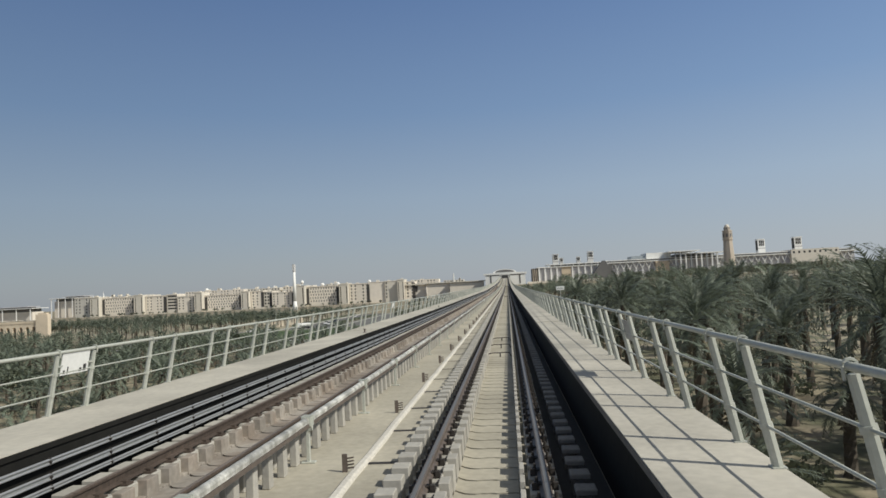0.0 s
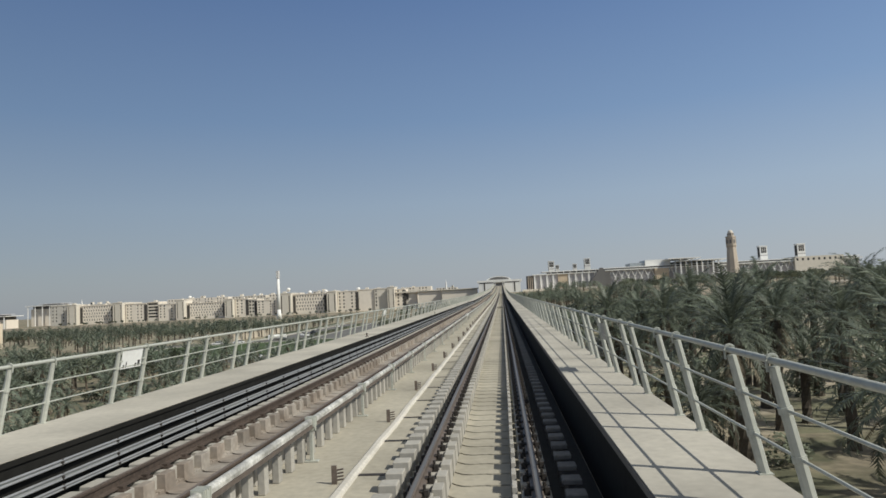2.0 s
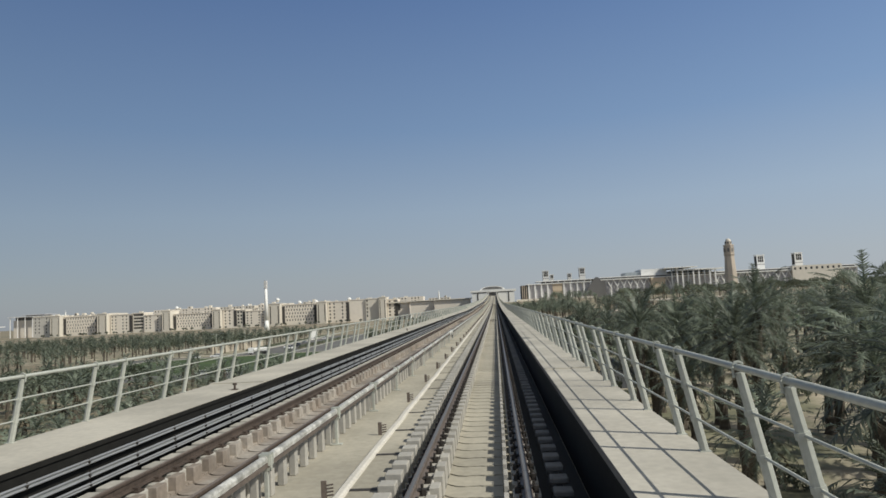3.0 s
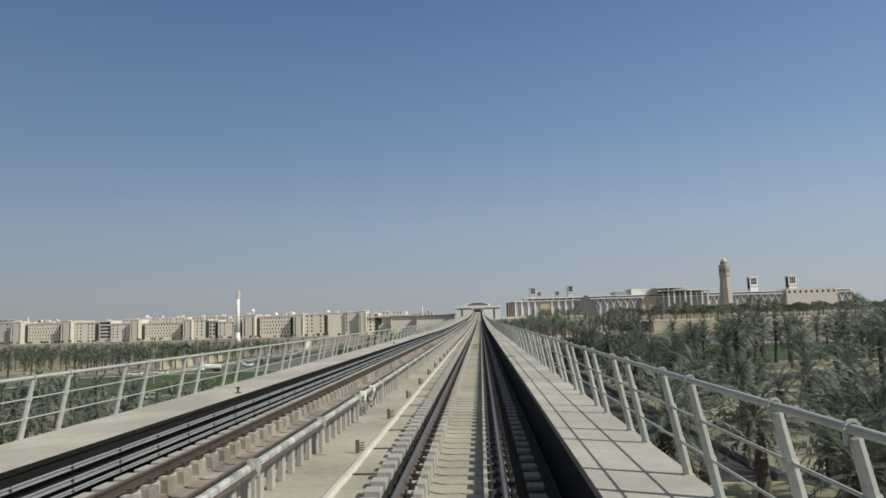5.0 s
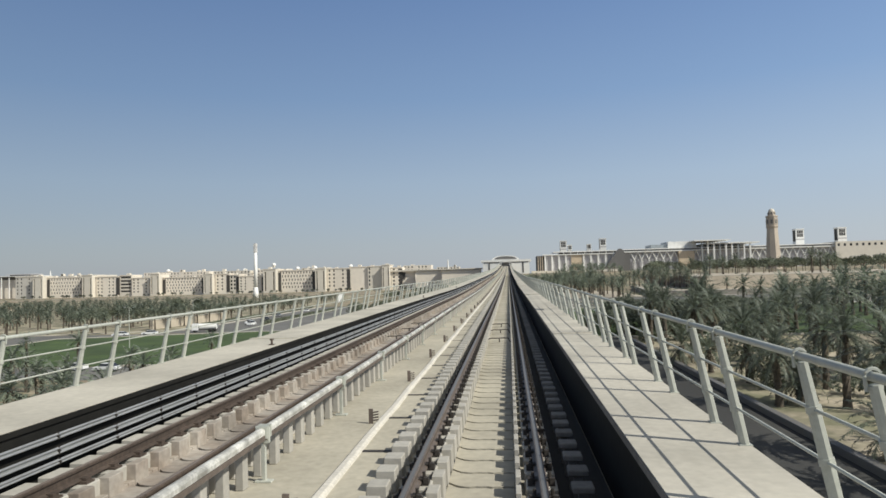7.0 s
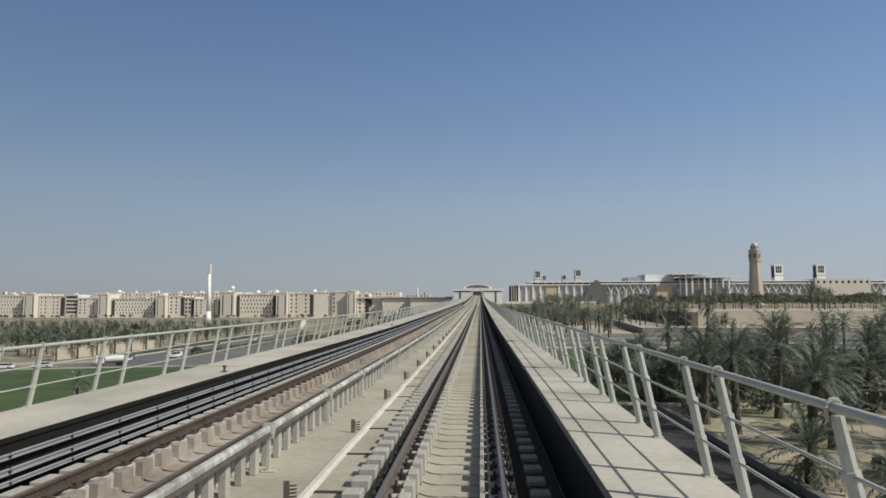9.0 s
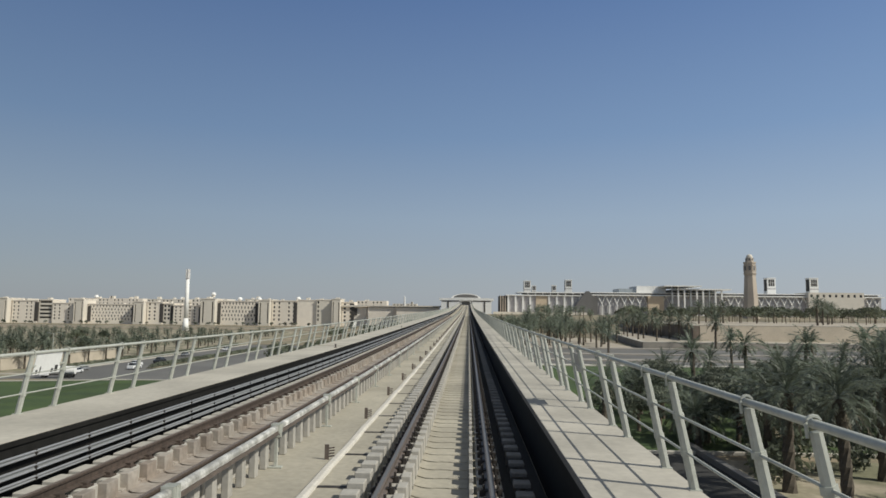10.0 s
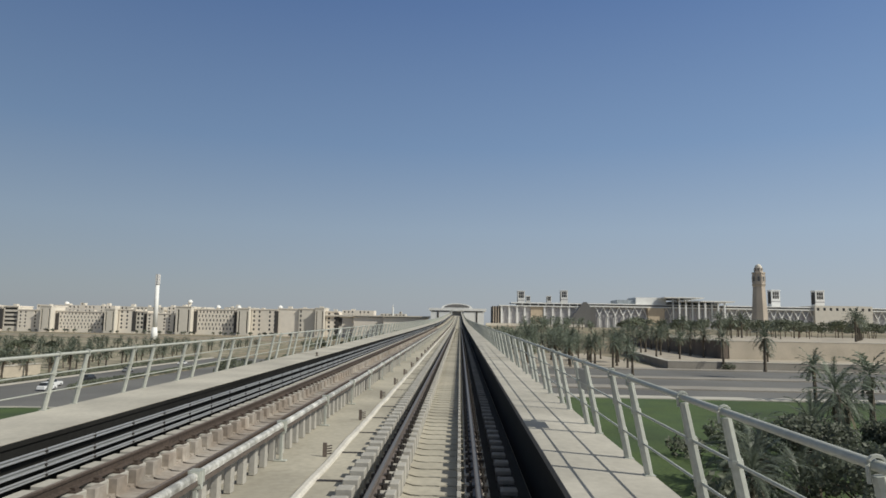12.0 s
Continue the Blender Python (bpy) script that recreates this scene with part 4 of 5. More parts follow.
# rounded street trees along the avenue
street_trees = [tree_thing(tree_meshes(s, h, w, 16, 42, 0.31), "leafy street tree with a dusty olive crown", "avenue trees") for s, h, w in ((31, 7.2, 3.3), (32, 7.9, 3.6), (33, 6.5, 3.1), (34, 7.0, 3.8))]
spots = scatter(81, -59, -22, 358, 420, 9.5, 0.75) + scatter(82, -400, -124, 348, 410, 13, 0.6, lambda x, y: y > 362 or x > -0.66 * y) + scatter(84, -300, -60, 60, 200, 12, 0.4, lambda x, y: y > -1.0 * x - 20)
plant(street_trees, spots, 0.8, 1.05, 23, None, 60)
avenue_palms = [palm_thing(palm_meshes(s, h, 34, 10, 1.05), "date palm with a full dusty crown beside the avenue", "avenue palms") for s, h in ((71, 5.0), (72, 5.6), (73, 4.5))]
spots = scatter(83, -330, -124, 308, 400, 8.4, 0.72, lambda x, y: x > -0.95 * (y - 20) and (y > 362 or x > -0.66 * y)) + [(-119.5 + 0.07 * 9 * i, 322 + 9 * i) for i in range(14)]
spots.sort(key=lambda p: -p[0] + 0.3 * p[1])
plant(avenue_palms, spots, 0.85, 1.15, 73, None, 26, [palm_meshes(s, h, 26, 8, 1.05) for s, h in ((71, 5.0), (72, 5.6), (73, 4.5))])
BACK = ((74, 2.6), (75, 3.1))
back_palms = [palm_thing(palm_meshes(s, h, 30, 9, 0.95), "low dusty palm behind the avenue", "palms behind the avenue") for s, h in BACK]
plant(back_palms, scatter(88, -460, -124, 402, 600, 8.6, 0.7), 0.8, 1.1, 89, None, 10, [palm_meshes(s, h, 24, 7, 0.95) for s, h in BACK])
# low round shrubs below the railing and by the lawns
shrubs = []
for s in (41, 42, 43):
    rng = random.Random(s)
    verts, faces = [], []
    for i in range(7):
        leafy(verts, faces, (rng.uniform(-0.7, 0.7), rng.uniform(-0.7, 0.7), rng.uniform(0.35, 1.0)), rng.uniform(0.45, 0.7), 60, 0.13, rng)
    ob = thing("shrub", "low dark green rounded shrub", "shrub", group="shrubs below the viaduct")
    o = new("foliage", raw_mesh("foliage", verts, faces, M_LEAF))
    o.parent = ob
    shrubs.append(ob)
spots = scatter(14, 7.5, 60, 14, 92, 7.0, 0.45, lambda x, y: y > 1.3 * x - 6) + scatter(92, 7, 44, 92, 240, 5.6, 0.5, lambda x, y: y > 1.3 * x - 6 and (x > 17.5 or y < 111) and (y < 200 or x > 0.42 * (y - 187) + 8)) + scatter(15, -150, -60, 30, 200, 11, 0.4) + [(36.8, 207), (30, 206), (46, 205), (66, 353), (90, 353), (60, 262), (14, 221), (16, 225), (19, 231), (21, 238), (23, 246), (26, 250), (18, 240)]
plant(shrubs, spots, 0.7, 1.7, 24, None)
# clipped hedge plants on the avenue's median and by the lane
hedge_rng = random.Random(77)
verts, faces = [], []
for i in range(5):
    leafy(verts, faces, (-1.2 + 0.6 * i, 0, 0.55), 0.6, 60, 0.15, hedge_rng)
hedge = thing("hedge_bush", "clipped dusty green hedge bush on the median", "hedge", group="hedge along the avenue")
o = new("foliage", raw_mesh("foliage", verts, faces, M_LEAF))
o.parent = hedge
plant([hedge], [(-88, 340 + 3.3 * i) for i in range(30)] + [(-108.8, 332 + 3.3 * i) for i in range(42)], 1.1, 1.35, 78, LOW + 0.05)
# trees further off
far_trees = [tree_thing(tree_meshes(s, h, w, 12, 26, 0.54, M_LEAF), "distant leafy tree with a dusty olive crown", "trees near the campus") for s, h, w in ((51, 5.0, 2.8), (52, 5.8, 3.1), (53, 4.4, 2.6))]
spots = scatter(17, -80, -24, 480, 700, 15, 0.45) + scatter(18, -420, -90, 470, 560, 30, 0.12)
plant(far_trees, spots, 0.8, 1.2, 25, None, 60)
foot_trees = [tree_thing(tree_meshes(57, 2.6, 1.3, 8, 26, 0.34, M_DARKLEAF), "small dark tree before the dormitories", "dormitory trees")]
plant(foot_trees, scatter(86, -520, -140, 768, 790, 10, 0.6), 0.8, 1.2, 87, None, 40)
terrace_trees = [tree_thing(tree_meshes(s, h, w, 13, 30, 0.52, M_LEAF), "dark leafy tree on the raised terrace", "terrace trees") for s, h, w in ((54, 8.6, 4.2), (55, 7.4, 3.8))]
plant(terrace_trees, scatter(20, 102, 330, 560, 632, 11, 0.6) + scatter(90, 96, 300, 470, 540, 13, 0.2), 0.85, 1.2, 26, 0.2, 40)
low_palms = [palm_thing(palm_meshes(62, 6.0, 44, 11, 1.2), "date palm before the dark terrace wall", "lower terrace palms")]
plant(low_palms, [(65.4, 354.6), (63.2, 327.2)] + [(63 + 0.09 * 13 * i - 4 * (i % 2), 380 + 13 * i) for i in range(12)] + [(74 + 0.075 * 15 * i, 392 + 15 * i) for i in range(8)], 0.9, 1.15, 79, GROUND + 1.5)
terrace_palms = [palm_thing(palm_meshes(61, 6.2, 40, 9, 1.25), "date palm on the raised terrace", "terrace palms")]
plant(terrace_palms, [(86 + 13 * i, 424 + 21 * (i % 4)) for i in range(1, 16)] + [(92 + 9 * i, 520) for i in range(1, 9)], 0.9, 1.15, 27, 0.2, 15)


# ---- vehicles ----
def car(x, y, turn, paint, label, kind="saloon"):
    ob = thing("car", label, "car", (x, y, LOW + 0.07), "cars on the road")
    ob.rotation_euler.z = radians(turn)
    long = {"saloon": 4.6, "suv": 4.8, "pickup": 5.2}[kind]
    roof = {"saloon": 1.42, "suv": 1.80, "pickup": 1.75}[kind]
    h = long / 2
    belt = 0.62 * roof
    side_view = [(-h, 0.30), (h, 0.30), (h, 0.58), (h - 0.08, belt - 0.12), (h - 1.05, belt), (-h + 0.5, belt + 0.02), (-h + 0.02, belt - 0.06), (-h, 0.55)]
    bm = bmesh.new()
    a = [bm.verts.new((-0.88, u, z)) for u, z in side_view]
    b = [bm.verts.new((0.88, u, z)) for u, z in side_view]
    bm.faces.new(a)
    bm.faces.new(b[::-1])
    for k in range(len(a)):
        bm.faces.new((a[k], b[k], b[(k + 1) % len(a)], a[(k + 1) % len(a)]))
    bevelled(bm, 0.06, 2)
    part("body", bm, paint, ob)
    front, rear = h - 1.15, (-h + 0.35 if kind != "pickup" else -0.35)
    bm = bmesh.new()
    low, high = [], []
    for sx, u in ((-1, front), (1, front), (1, rear), (-1, rear)):
        low.append(bm.verts.new((0.80 * sx, u, belt - 0.02)))
        high.append(bm.verts.new((0.62 * sx, u * 0.62 + (0.05 if u > 0 else -0.18 * (kind != "saloon")), roof - 0.05)))
    bm.faces.new(low[::-1])
    bm.faces.new(high)
    for k in range(4):
        bm.faces.new((low[k], low[(k + 1) % 4], high[(k + 1) % 4], high[k]))
    part("cabin_glass", bm, M_PANE, ob, "dark glass")
    bm = bmesh.new()
    u0, u1 = sorted((high_u * 0.62 + (0.05 if high_u > 0 else -0.18 * (kind != "saloon"))) for high_u in (front, rear))
    box(bm, -0.64, 0.64, u0 - 0.03, u1 + 0.03, roof - 0.06, roof)
    bevelled(bm, 0.03)
    part("roof", bm, paint, ob)
    for sx in (-1, 1):
        for u in (h - 0.85, -h + 0.85):
            bm = bmesh.new()
            tube(bm, (0.70 * sx, u, 0.32), (0.90 * sx, u, 0.32), 0.33, sides=14)
            w = part("wheel", bm, M_TYRE, ob)
            bm = bmesh.new()
            tube(bm, (0.89 * sx, u, 0.32), (0.91 * sx, u, 0.32), 0.19, sides=10)
            part("rim", bm, M_TRAY, w)
    return ob


for x, y, r, p, lab, k in ((-73, 221.0, 92, M_CARW, "white saloon car on the narrow lane", "saloon"), (-80, 222.0, 92, M_CARW, "white saloon car on the narrow lane", "saloon"),
                           (-118, 299, 105, M_CARW, "white saloon car on the road round the lawn", "saloon"), (-110.5, 302.5, 105, M_CARW, "white saloon car on the road round the lawn", "saloon"),
                           (-102, 329, 178, M_CARG, "grey saloon car near the junction", "saloon"), (-99, 321, 178, M_CARW, "white saloon car near the junction", "saloon"),
                           (-95, 344, 178, M_CARW, "white pickup on the road", "pickup"), (-94.5, 358, 178, M_CARD, "dark off-road car on the road", "suv"),
                           (-91, 335.5, 0, M_CARW, "white off-road car at the junction", "suv"), (-101, 392, 2, M_CARG, "grey saloon car on the road", "saloon"), (-100, 430, 2, M_CARW, "white saloon car on the road", "saloon")):
    car(x, y, r, p, lab, k)
tanker = thing("tank_truck", "white tank truck waiting on the service road", "truck", (-96.0, 309.5, LOW + 0.06))
tanker.rotation_euler.z = radians(103)
bm = bmesh.new()
tube(bm, (0, -3.6, 1.75), (0, 1.6, 1.75), 0.95, sides=16)
part("tank", bm, M_WHITEW, tanker, "bright white tank")
bm = bmesh.new()
box(bm, -1.1, 1.1, 1.9, 3.9, 0.6, 2.7)
bevelled(bm, 0.12, 2)
part("cab", bm, M_CARW, tanker)
bm = bmesh.new()
box(bm, -0.95, 0.95, 3.86, 3.92, 1.6, 2.4)
part("windscreen", bm, M_PANE, tanker)
bm = bmesh.new()
box(bm, -0.5, 0.5, -3.7, 3.6, 0.6, 0.85)
part("chassis", bm, M_CLIP, tanker)
for sx in (-1, 1):
    for u in (3.0, -1.6, -2.8):
        bm = bmesh.new()
        tube(bm, (0.7 * sx, u, 0.5), (1.08 * sx, u, 0.5), 0.5, sides=14)
        part("wheel", bm, M_TYRE, tanker)


def street_lamp(x, y, z=LOW, tall=10.0):
    ob = thing("street_lamp", "slender grey street lamp with two arms", "street lamp", (x, y, z), "street lamps")
    bm = bmesh.new()
    tube(bm, (0, 0, 0), (0, 0, tall), 0.11, 0.06, 8)
    part("pole", bm, M_GALV, ob)
    for s in (-1, 1):
        bm = bmesh.new()
        tube(bm, (0, 0, tall - 0.2), (1.4 * s, 0, tall + 0.15), 0.04, 0.03, 6)
        a = part("arm", bm, M_GALV, ob)
        bm = bmesh.new()
        box(bm, 1.3 * s - 0.3, 1.3 * s + 0.3, -0.13, 0.13, tall + 0.10, tall + 0.2)
        part("lantern", bm, M_PANEL, a)


for x, y in ((-107, 324), (-93, 262)):
    street_lamp(x, y)


# ---- buildings ----
def facade(name, x0, x1, y, z0, z1, cells_x, cells_z, mat, parent, deep, holes, pane_mat=None, inset=0.5, open_w=0.45, open_h=0.5, stagger=False):
    """A block whose front is a grid of recessed openings, with a dark pane at the back of each."""
    pane_mat = pane_mat or M_PANE
    verts, faces = [], []

    def quad(*c):
        o = len(verts)
        verts.extend(c)
        faces.append((o, o + 1, o + 2, o + 3))
    w, h = (x1 - x0) / cells_x, (z1 - z0) / cells_z
    ow, oh = w * open_w, h * open_h
    bm = bmesh.new()
    box(bm, -ow / 2 - 0.02, ow / 2 + 0.02, -0.05, 0.05, -oh / 2 - 0.02, oh / 2 + 0.02)
    pane = mesh_of("pane", bm, pane_mat)
    for i in range(cells_x):
        for j in range(cells_z):
            a, b, c, d = x0 + i * w, x0 + (i + 1) * w, z0 + j * h, z0 + (j + 1) * h
            if not holes(i, j):
                quad((a, y, c), (b, y, c), (b, y, d), (a, y, d))
                continue
            mx = (a + b) / 2 + (w * 0.16 * (1 if j % 2 else -1) if stagger else 0)
            mz = (c + d) / 2
            p, q, r, s = mx - ow / 2, mx + ow / 2, mz - oh / 2, mz + oh / 2
            quad((a, y, c), (b, y, c), (q, y, r), (p, y, r))
            quad((b, y, c), (b, y, d), (q, y, s), (q, y, r))
            quad((b, y, d), (a, y, d), (p, y, s), (q, y, s))
            quad((a, y, d), (a, y, c), (p, y, r), (p, y, s))
            t = y + inset
            quad((p, y, r), (q, y, r), (q, t, r), (p, t, r))
            quad((q, y, r), (q, y, s), (q, t, s), (q, t, r))
            quad((q, y, s), (p, y, s), (p, t, s), (q, t, s))
            quad((p, y, s), (p, y, r), (p, t, r), (p, t, s))
            o = new("window", pane)
            o.location = (mx, t, mz)
            o.parent = parent
    for c in (((x0, y, z0), (x0, y, z1), (x0, y + deep, z1), (x0, y + deep, z0)), ((x1, y, z0), (x1, y + deep, z0), (x1, y + deep, z1), (x1, y, z1)),
              ((x0, y, z1), (x1, y, z1), (x1, y + deep, z1), (x0, y + deep, z1)), ((x0, y + deep, z0), (x0, y + deep, z1), (x1, y + deep, z1), (x1, y + deep, z0))):
        quad(*c)
    me = bpy.data.meshes.new(name)
    me.from_pydata(verts, [], faces)
    me.materials.append(mat)
    o = new(name, me)
    o.parent = parent
    return o


def slab_part(name, parent, mat, *dims, label=""):
    bm = bmesh.new()
    box(bm, *dims)
    return part(name, bm, mat, parent, label)


def roof_clutter(parent, x0, x1, y, z, seed):
    rng = random.Random(seed)
    for _ in range(max(1, int((x1 - x0) / 14))):
        x, w = rng.uniform(x0 + 2, x1 - 3), rng.uniform(1.5, 4)
        slab_part("roof_box", parent, M_CREAM, x - w / 2, x + w / 2, y + 4, y + 8, z - 0.05, z + rng.uniform(1.2, 3.0))


DORMS = [(-549, -526, 14.6, "grey"), (-525, -513, 14.6, "tower"), (-512.5, -468, 12.8, "grid"), (-467, -455, 14.4, "tower"), (-454, -428, 12.3, "plain"), (-427, -413.5, 13.2, "band"), (-412, -388.5, 10.0, "plain"),
         (-388, -377.8, 13.8, "tower"), (-377, -328, 9.4, "grid"), (-327.7, -317.8, 12.0, "tower"), (-317, -301.5, 11.8, "plain"), (-301, -290.3, 10.4, "big"), (-290, -262, 8.8, "plain"), (-261, -247, 15.4, "tower"),
         (-246.5, -204.5, 13.6, "grid"), (-204, -193, 14.6, "tower"), (-192.5, -168.2, 14.4, "plain"), (-167.8, -148.4, 15.2, "blank"), (-148, -132.5, 15.6, "side"), (-132, -124, 16.4, "tower"), (-123.5, -112, 13.6, "plain")]
FOOT = GROUND - 3.0
for i, (x0, x1, top, style) in enumerate(DORMS):
    words = {"grey": "grey five-storey dormitory block with small windows", "tower": "cream stair tower with dark vertical slots", "grid": "beige dormitory block with staggered small windows", "plain": "plain beige dormitory block with few windows",
             "band": "pale block with horizontal balcony bands", "big": "cream block with large windows", "blank": "windowless beige end of a dormitory block", "side": "beige block with one column of windows"}[style]
    ob = thing("dormitory", words, "building", group="dormitory row")
    y, deep = 800 + (1.5 if style == "tower" else 3 + (i % 3)), 22
    w = x1 - x0
    if style == "tower":
        facade("wall", x0, x1, y - 3.5, FOOT, top, 3, 1, M_CREAM, ob, deep, lambda a, b: a != 1, M_SLOT, 1.2, 0.34, 0.82)
    elif style == "grid":
        facade("wall", x0, x1, y, FOOT, top, int(w / 3.1), 6, M_BEIGE, ob, deep, lambda a, b: b > 0, None, 0.5, 0.36, 0.56, True)
        slab_part("recess", ob, M_SLOT, x0 - 0.1, x0 + 3.0, y - 0.4, y + 1, FOOT + 2, top - 1.5, label="dark stair recess")
        slab_part("recess", ob, M_SLOT, x1 - 4.5, x1 - 0.6, y - 0.4, y + 1, FOOT + 2, top - 1.5, label="dark stair recess")
    elif style == "band":
        facade("wall", x0, x1, y, FOOT, top, 1, 6, M_CREAM, ob, deep, lambda a, b: b > 0, M_SLOT, 1.0, 0.9, 0.5)
    elif style == "big":
        facade("wall", x0, x1, y, FOOT, top, 3, 5, M_CREAM, ob, deep, lambda a, b: a < 2 and b > 0, None, 0.5, 0.6, 0.55)
        slab_part("recess", ob, M_SLOT, x1 - 3.4, x1 - 0.5, y - 0.3, y + 1, FOOT + 2, top - 1.2, label="dark stair recess")
    elif style == "blank":
        facade("wall", x0, x1, y, FOOT, top, 3, 5, M_BEIGE, ob, deep, lambda a, b: False)
    elif style == "side":
        facade("wall", x0, x1, y, FOOT, top, 5, 6, M_CREAM, ob, deep, lambda a, b: a == 0 and b > 0, None, 0.5, 0.5, 0.6)
    else:
        facade("wall", x0, x1, y, FOOT, top, int(w / 4.2), 6, M_GREYW if style == "grey" else M_BEIGE, ob, deep, lambda a, b: b > 0 and a % 3 != 2, None, 0.5, 0.34, 0.52)
        slab_part("recess", ob, M_SLOT, x1 - 2.6, x1 + 0.6, y - 0.3, y + 1, FOOT + 2, top - 1.0, label="dark stair recess")
    bm = bmesh.new()
    for a in ((x0 - 0.3, x1 + 0.3, y - 0.4 - (3.5 if style == "tower" else 0), y + 0.2 - (3.5 if style == "tower" else 0), top, top + 0.9), (x0 - 0.3, x0 + 0.3, y + 0.2, y + deep, top, top + 0.9), (x1 - 0.3, x1 + 0.3, y + 0.2, y + deep, top, top + 0.9)):
        box(bm, *a)
    part("parapet", bm, M_CREAM if style == "tower" else M_BEIGE, ob)
    roof_clutter(ob, x0, x1, y, top, i)
for i, (x0, x1, top) in enumerate(((-540, -470, 15.6), (-425, -345, 16.6), (-340, -296, 16.2), (-292, -252, 16.8), (-235, -205, 17.2), (-130, -95, 18), (-88, -60, 15))):
    ob = thing("dormitory", "pale dormitory block in the second row", "building", group="second dormitory row")
    y = 850 if x1 < -200 else 930
    facade("wall", x0, x1, y, FOOT, top, int((x1 - x0) / 4), 7, M_BEIGE if i % 2 else M_CREAM, ob, 20, lambda a, b: b > 2 and a % 4 != 3, None, 0.5, 0.36, 0.5)
    roof_clutter(ob, x0, x1, y, top, 40 + i)
for x, y, z in ((-305, 856, 13.8), (-398, 856, 15.2), (-232, 826, 13.6), (-212, 826, 13.6), (-172, 826, 14.4), (-254, 812, 17.8)):
    ob = thing("roof_dome", "white rounded tank on a dormitory roof", "tank", (x, y, z), "roof tanks")
    bm = bmesh.new()
    bmesh.ops.create_uvsphere(bm, u_segments=14, v_segments=8, radius=2.4)
    for v in bm.verts:
        v.co.z = max(v.co.z, -0.6) + 2.6
    part("shell", bm, M_WHITEW, ob, smooth=True)
    bm = bmesh.new()
    tube(bm, (0, 0, 0), (0, 0, 2.1), 1.6, sides=12)
    part("base", bm, M_CREAM, ob)

# low pavilion and halls towards the station
ob = thing("pavilion", "pale pavilion with a broad flat roof over a dark recess", "building")
slab_part("wall", ob, M_BEIGE, -123, -99, 806, 824, FOOT, 9.6)
slab_part("doorway", ob, M_SLOT, -112, -108.5, 805.4, 806.4, 1.5, 8.4, label="dark shaded doorway")
slab_part("roof", ob, M_CREAM, -126, -96, 803, 826, 9.6, 11.2)
for x0, x1, y, top in ((-95, -68, 790, 11.6), (-66, -27, 770, 11.4)):
    ob = thing("hall", "long low sand-coloured hall with a flat roof", "building", group="low halls")
    slab_part("wall", ob, M_BEIGE, x0, x1, y, y + 20, FOOT, top - 1.6)
    # thin dark strip stands in for the shade under the eaves
    slab_part("shade_gap", ob, M_SHADE, x0 + 1, x1 - 1, y - 0.1, y + 0.4, top - 2.3, top - 1.6, label="dark band painted as shade under the roof")
    slab_part("roof", ob, M_CREAM, x0 - 2, x1 + 2, y - 2, y + 22, top - 1.6, top - 0.6)
for x0, x1, y, top in ((-680, -582, 770, 6.6), (-618, -562, 850, 18.2)):
    ob = thing("hall", "pale hall with a wide white roof on columns", "building", group="white-roofed halls")
    slab_part("wall", ob, M_BEIGE, x0 + 4, x1 - 4, y + 6, y + 26, FOOT, top - 5.4)
    slab_part("glazing", ob, M_SHADE, x0 + 6, x1 - 6, y + 7, y + 25, top - 5.4, top - 1.6, label="dark shaded glazing under the roof")
    slab_part("roof", ob, M_WHITEW, x0, x1, y, y + 30, top - 1.6, top - 0.8)
    slab_part("upper_roof", ob, M_SCREEN, x0 + 14, x1 - 10, y + 6, y + 28, top + 0.6, top + 1.3)
    slab_part("upper_glazing", ob, M_SHADE, x0 + 18, x1 - 14, y + 9, y + 26, top - 0.8, top + 0.6, label="dark glazed strip")
    for k in range(6):
        x = x0 + 3 + (x1 - x0 - 6) * k / 5
        slab_part("column", ob, M_WHITEW, x - 0.4, x + 0.4, y + 0.6, y + 1.4, FOOT, top - 1.6)

# arcaded building beyond the young palms
ob = thing("arcade_building", "sand-coloured building with a row of dark arches", "building")
AX0, AX1, AY = -348, -250, 344
slab_part("wall", ob, M_TANW, AX0, AX1 - 9.0, AY + 2.0, AY + 12, LOW - 0.3, -3.9)
slab_part("corner_block", ob, M_TANW, AX1 - 7.0, AX1, AY - 1.0, AY + 1.8, LOW - 0.3, 0.1)
slab_part("corner_cap", ob, M_TANW, AX1 - 6.0, AX1 - 1.0, AY - 0.6, AY + 1.4, 0.1, 0.9)
bm = bmesh.new()
bays = 24
bw = (AX1 - 7.0 - AX0) / bays
for k in range(bays):
    a = AX0 + k * bw
    box(bm, a, a + bw * 0.24, AY, AY + 2.0, LOW - 0.3, -4.6)
    box(bm, a + bw * 0.76, a + bw, AY, AY + 2.0, LOW - 0.3, -4.6)
    mx, r, spring = a + bw / 2, bw * 0.26, -7.7
    arc = [(mx + r * math.cos(math.pi * j / 8), spring + r * 1.3 * math.sin(math.pi * j / 8)) for j in range(9)]
    for (xa, za), (xb, zb) in zip(arc, arc[1:]):
        v = [bm.verts.new(c) for c in ((xa, AY, za), (xb, AY, zb), (xb, AY, -4.6), (xa, AY, -4.6), (xa, AY + 2.0, za), (xb, AY + 2.0, zb), (xb, AY + 2.0, -4.6), (xa, AY + 2.0, -4.6))]
        for f in ((0, 1, 2, 3), (7, 6, 5, 4), (0, 4, 5, 1)):
            bm.faces.new([v[i] for i in f])
box(bm, AX0, AX1 - 7.0, AY - 0.25, AY + 2.2, -4.6, -3.4)
part("arcade", bm, M_TANW, ob)
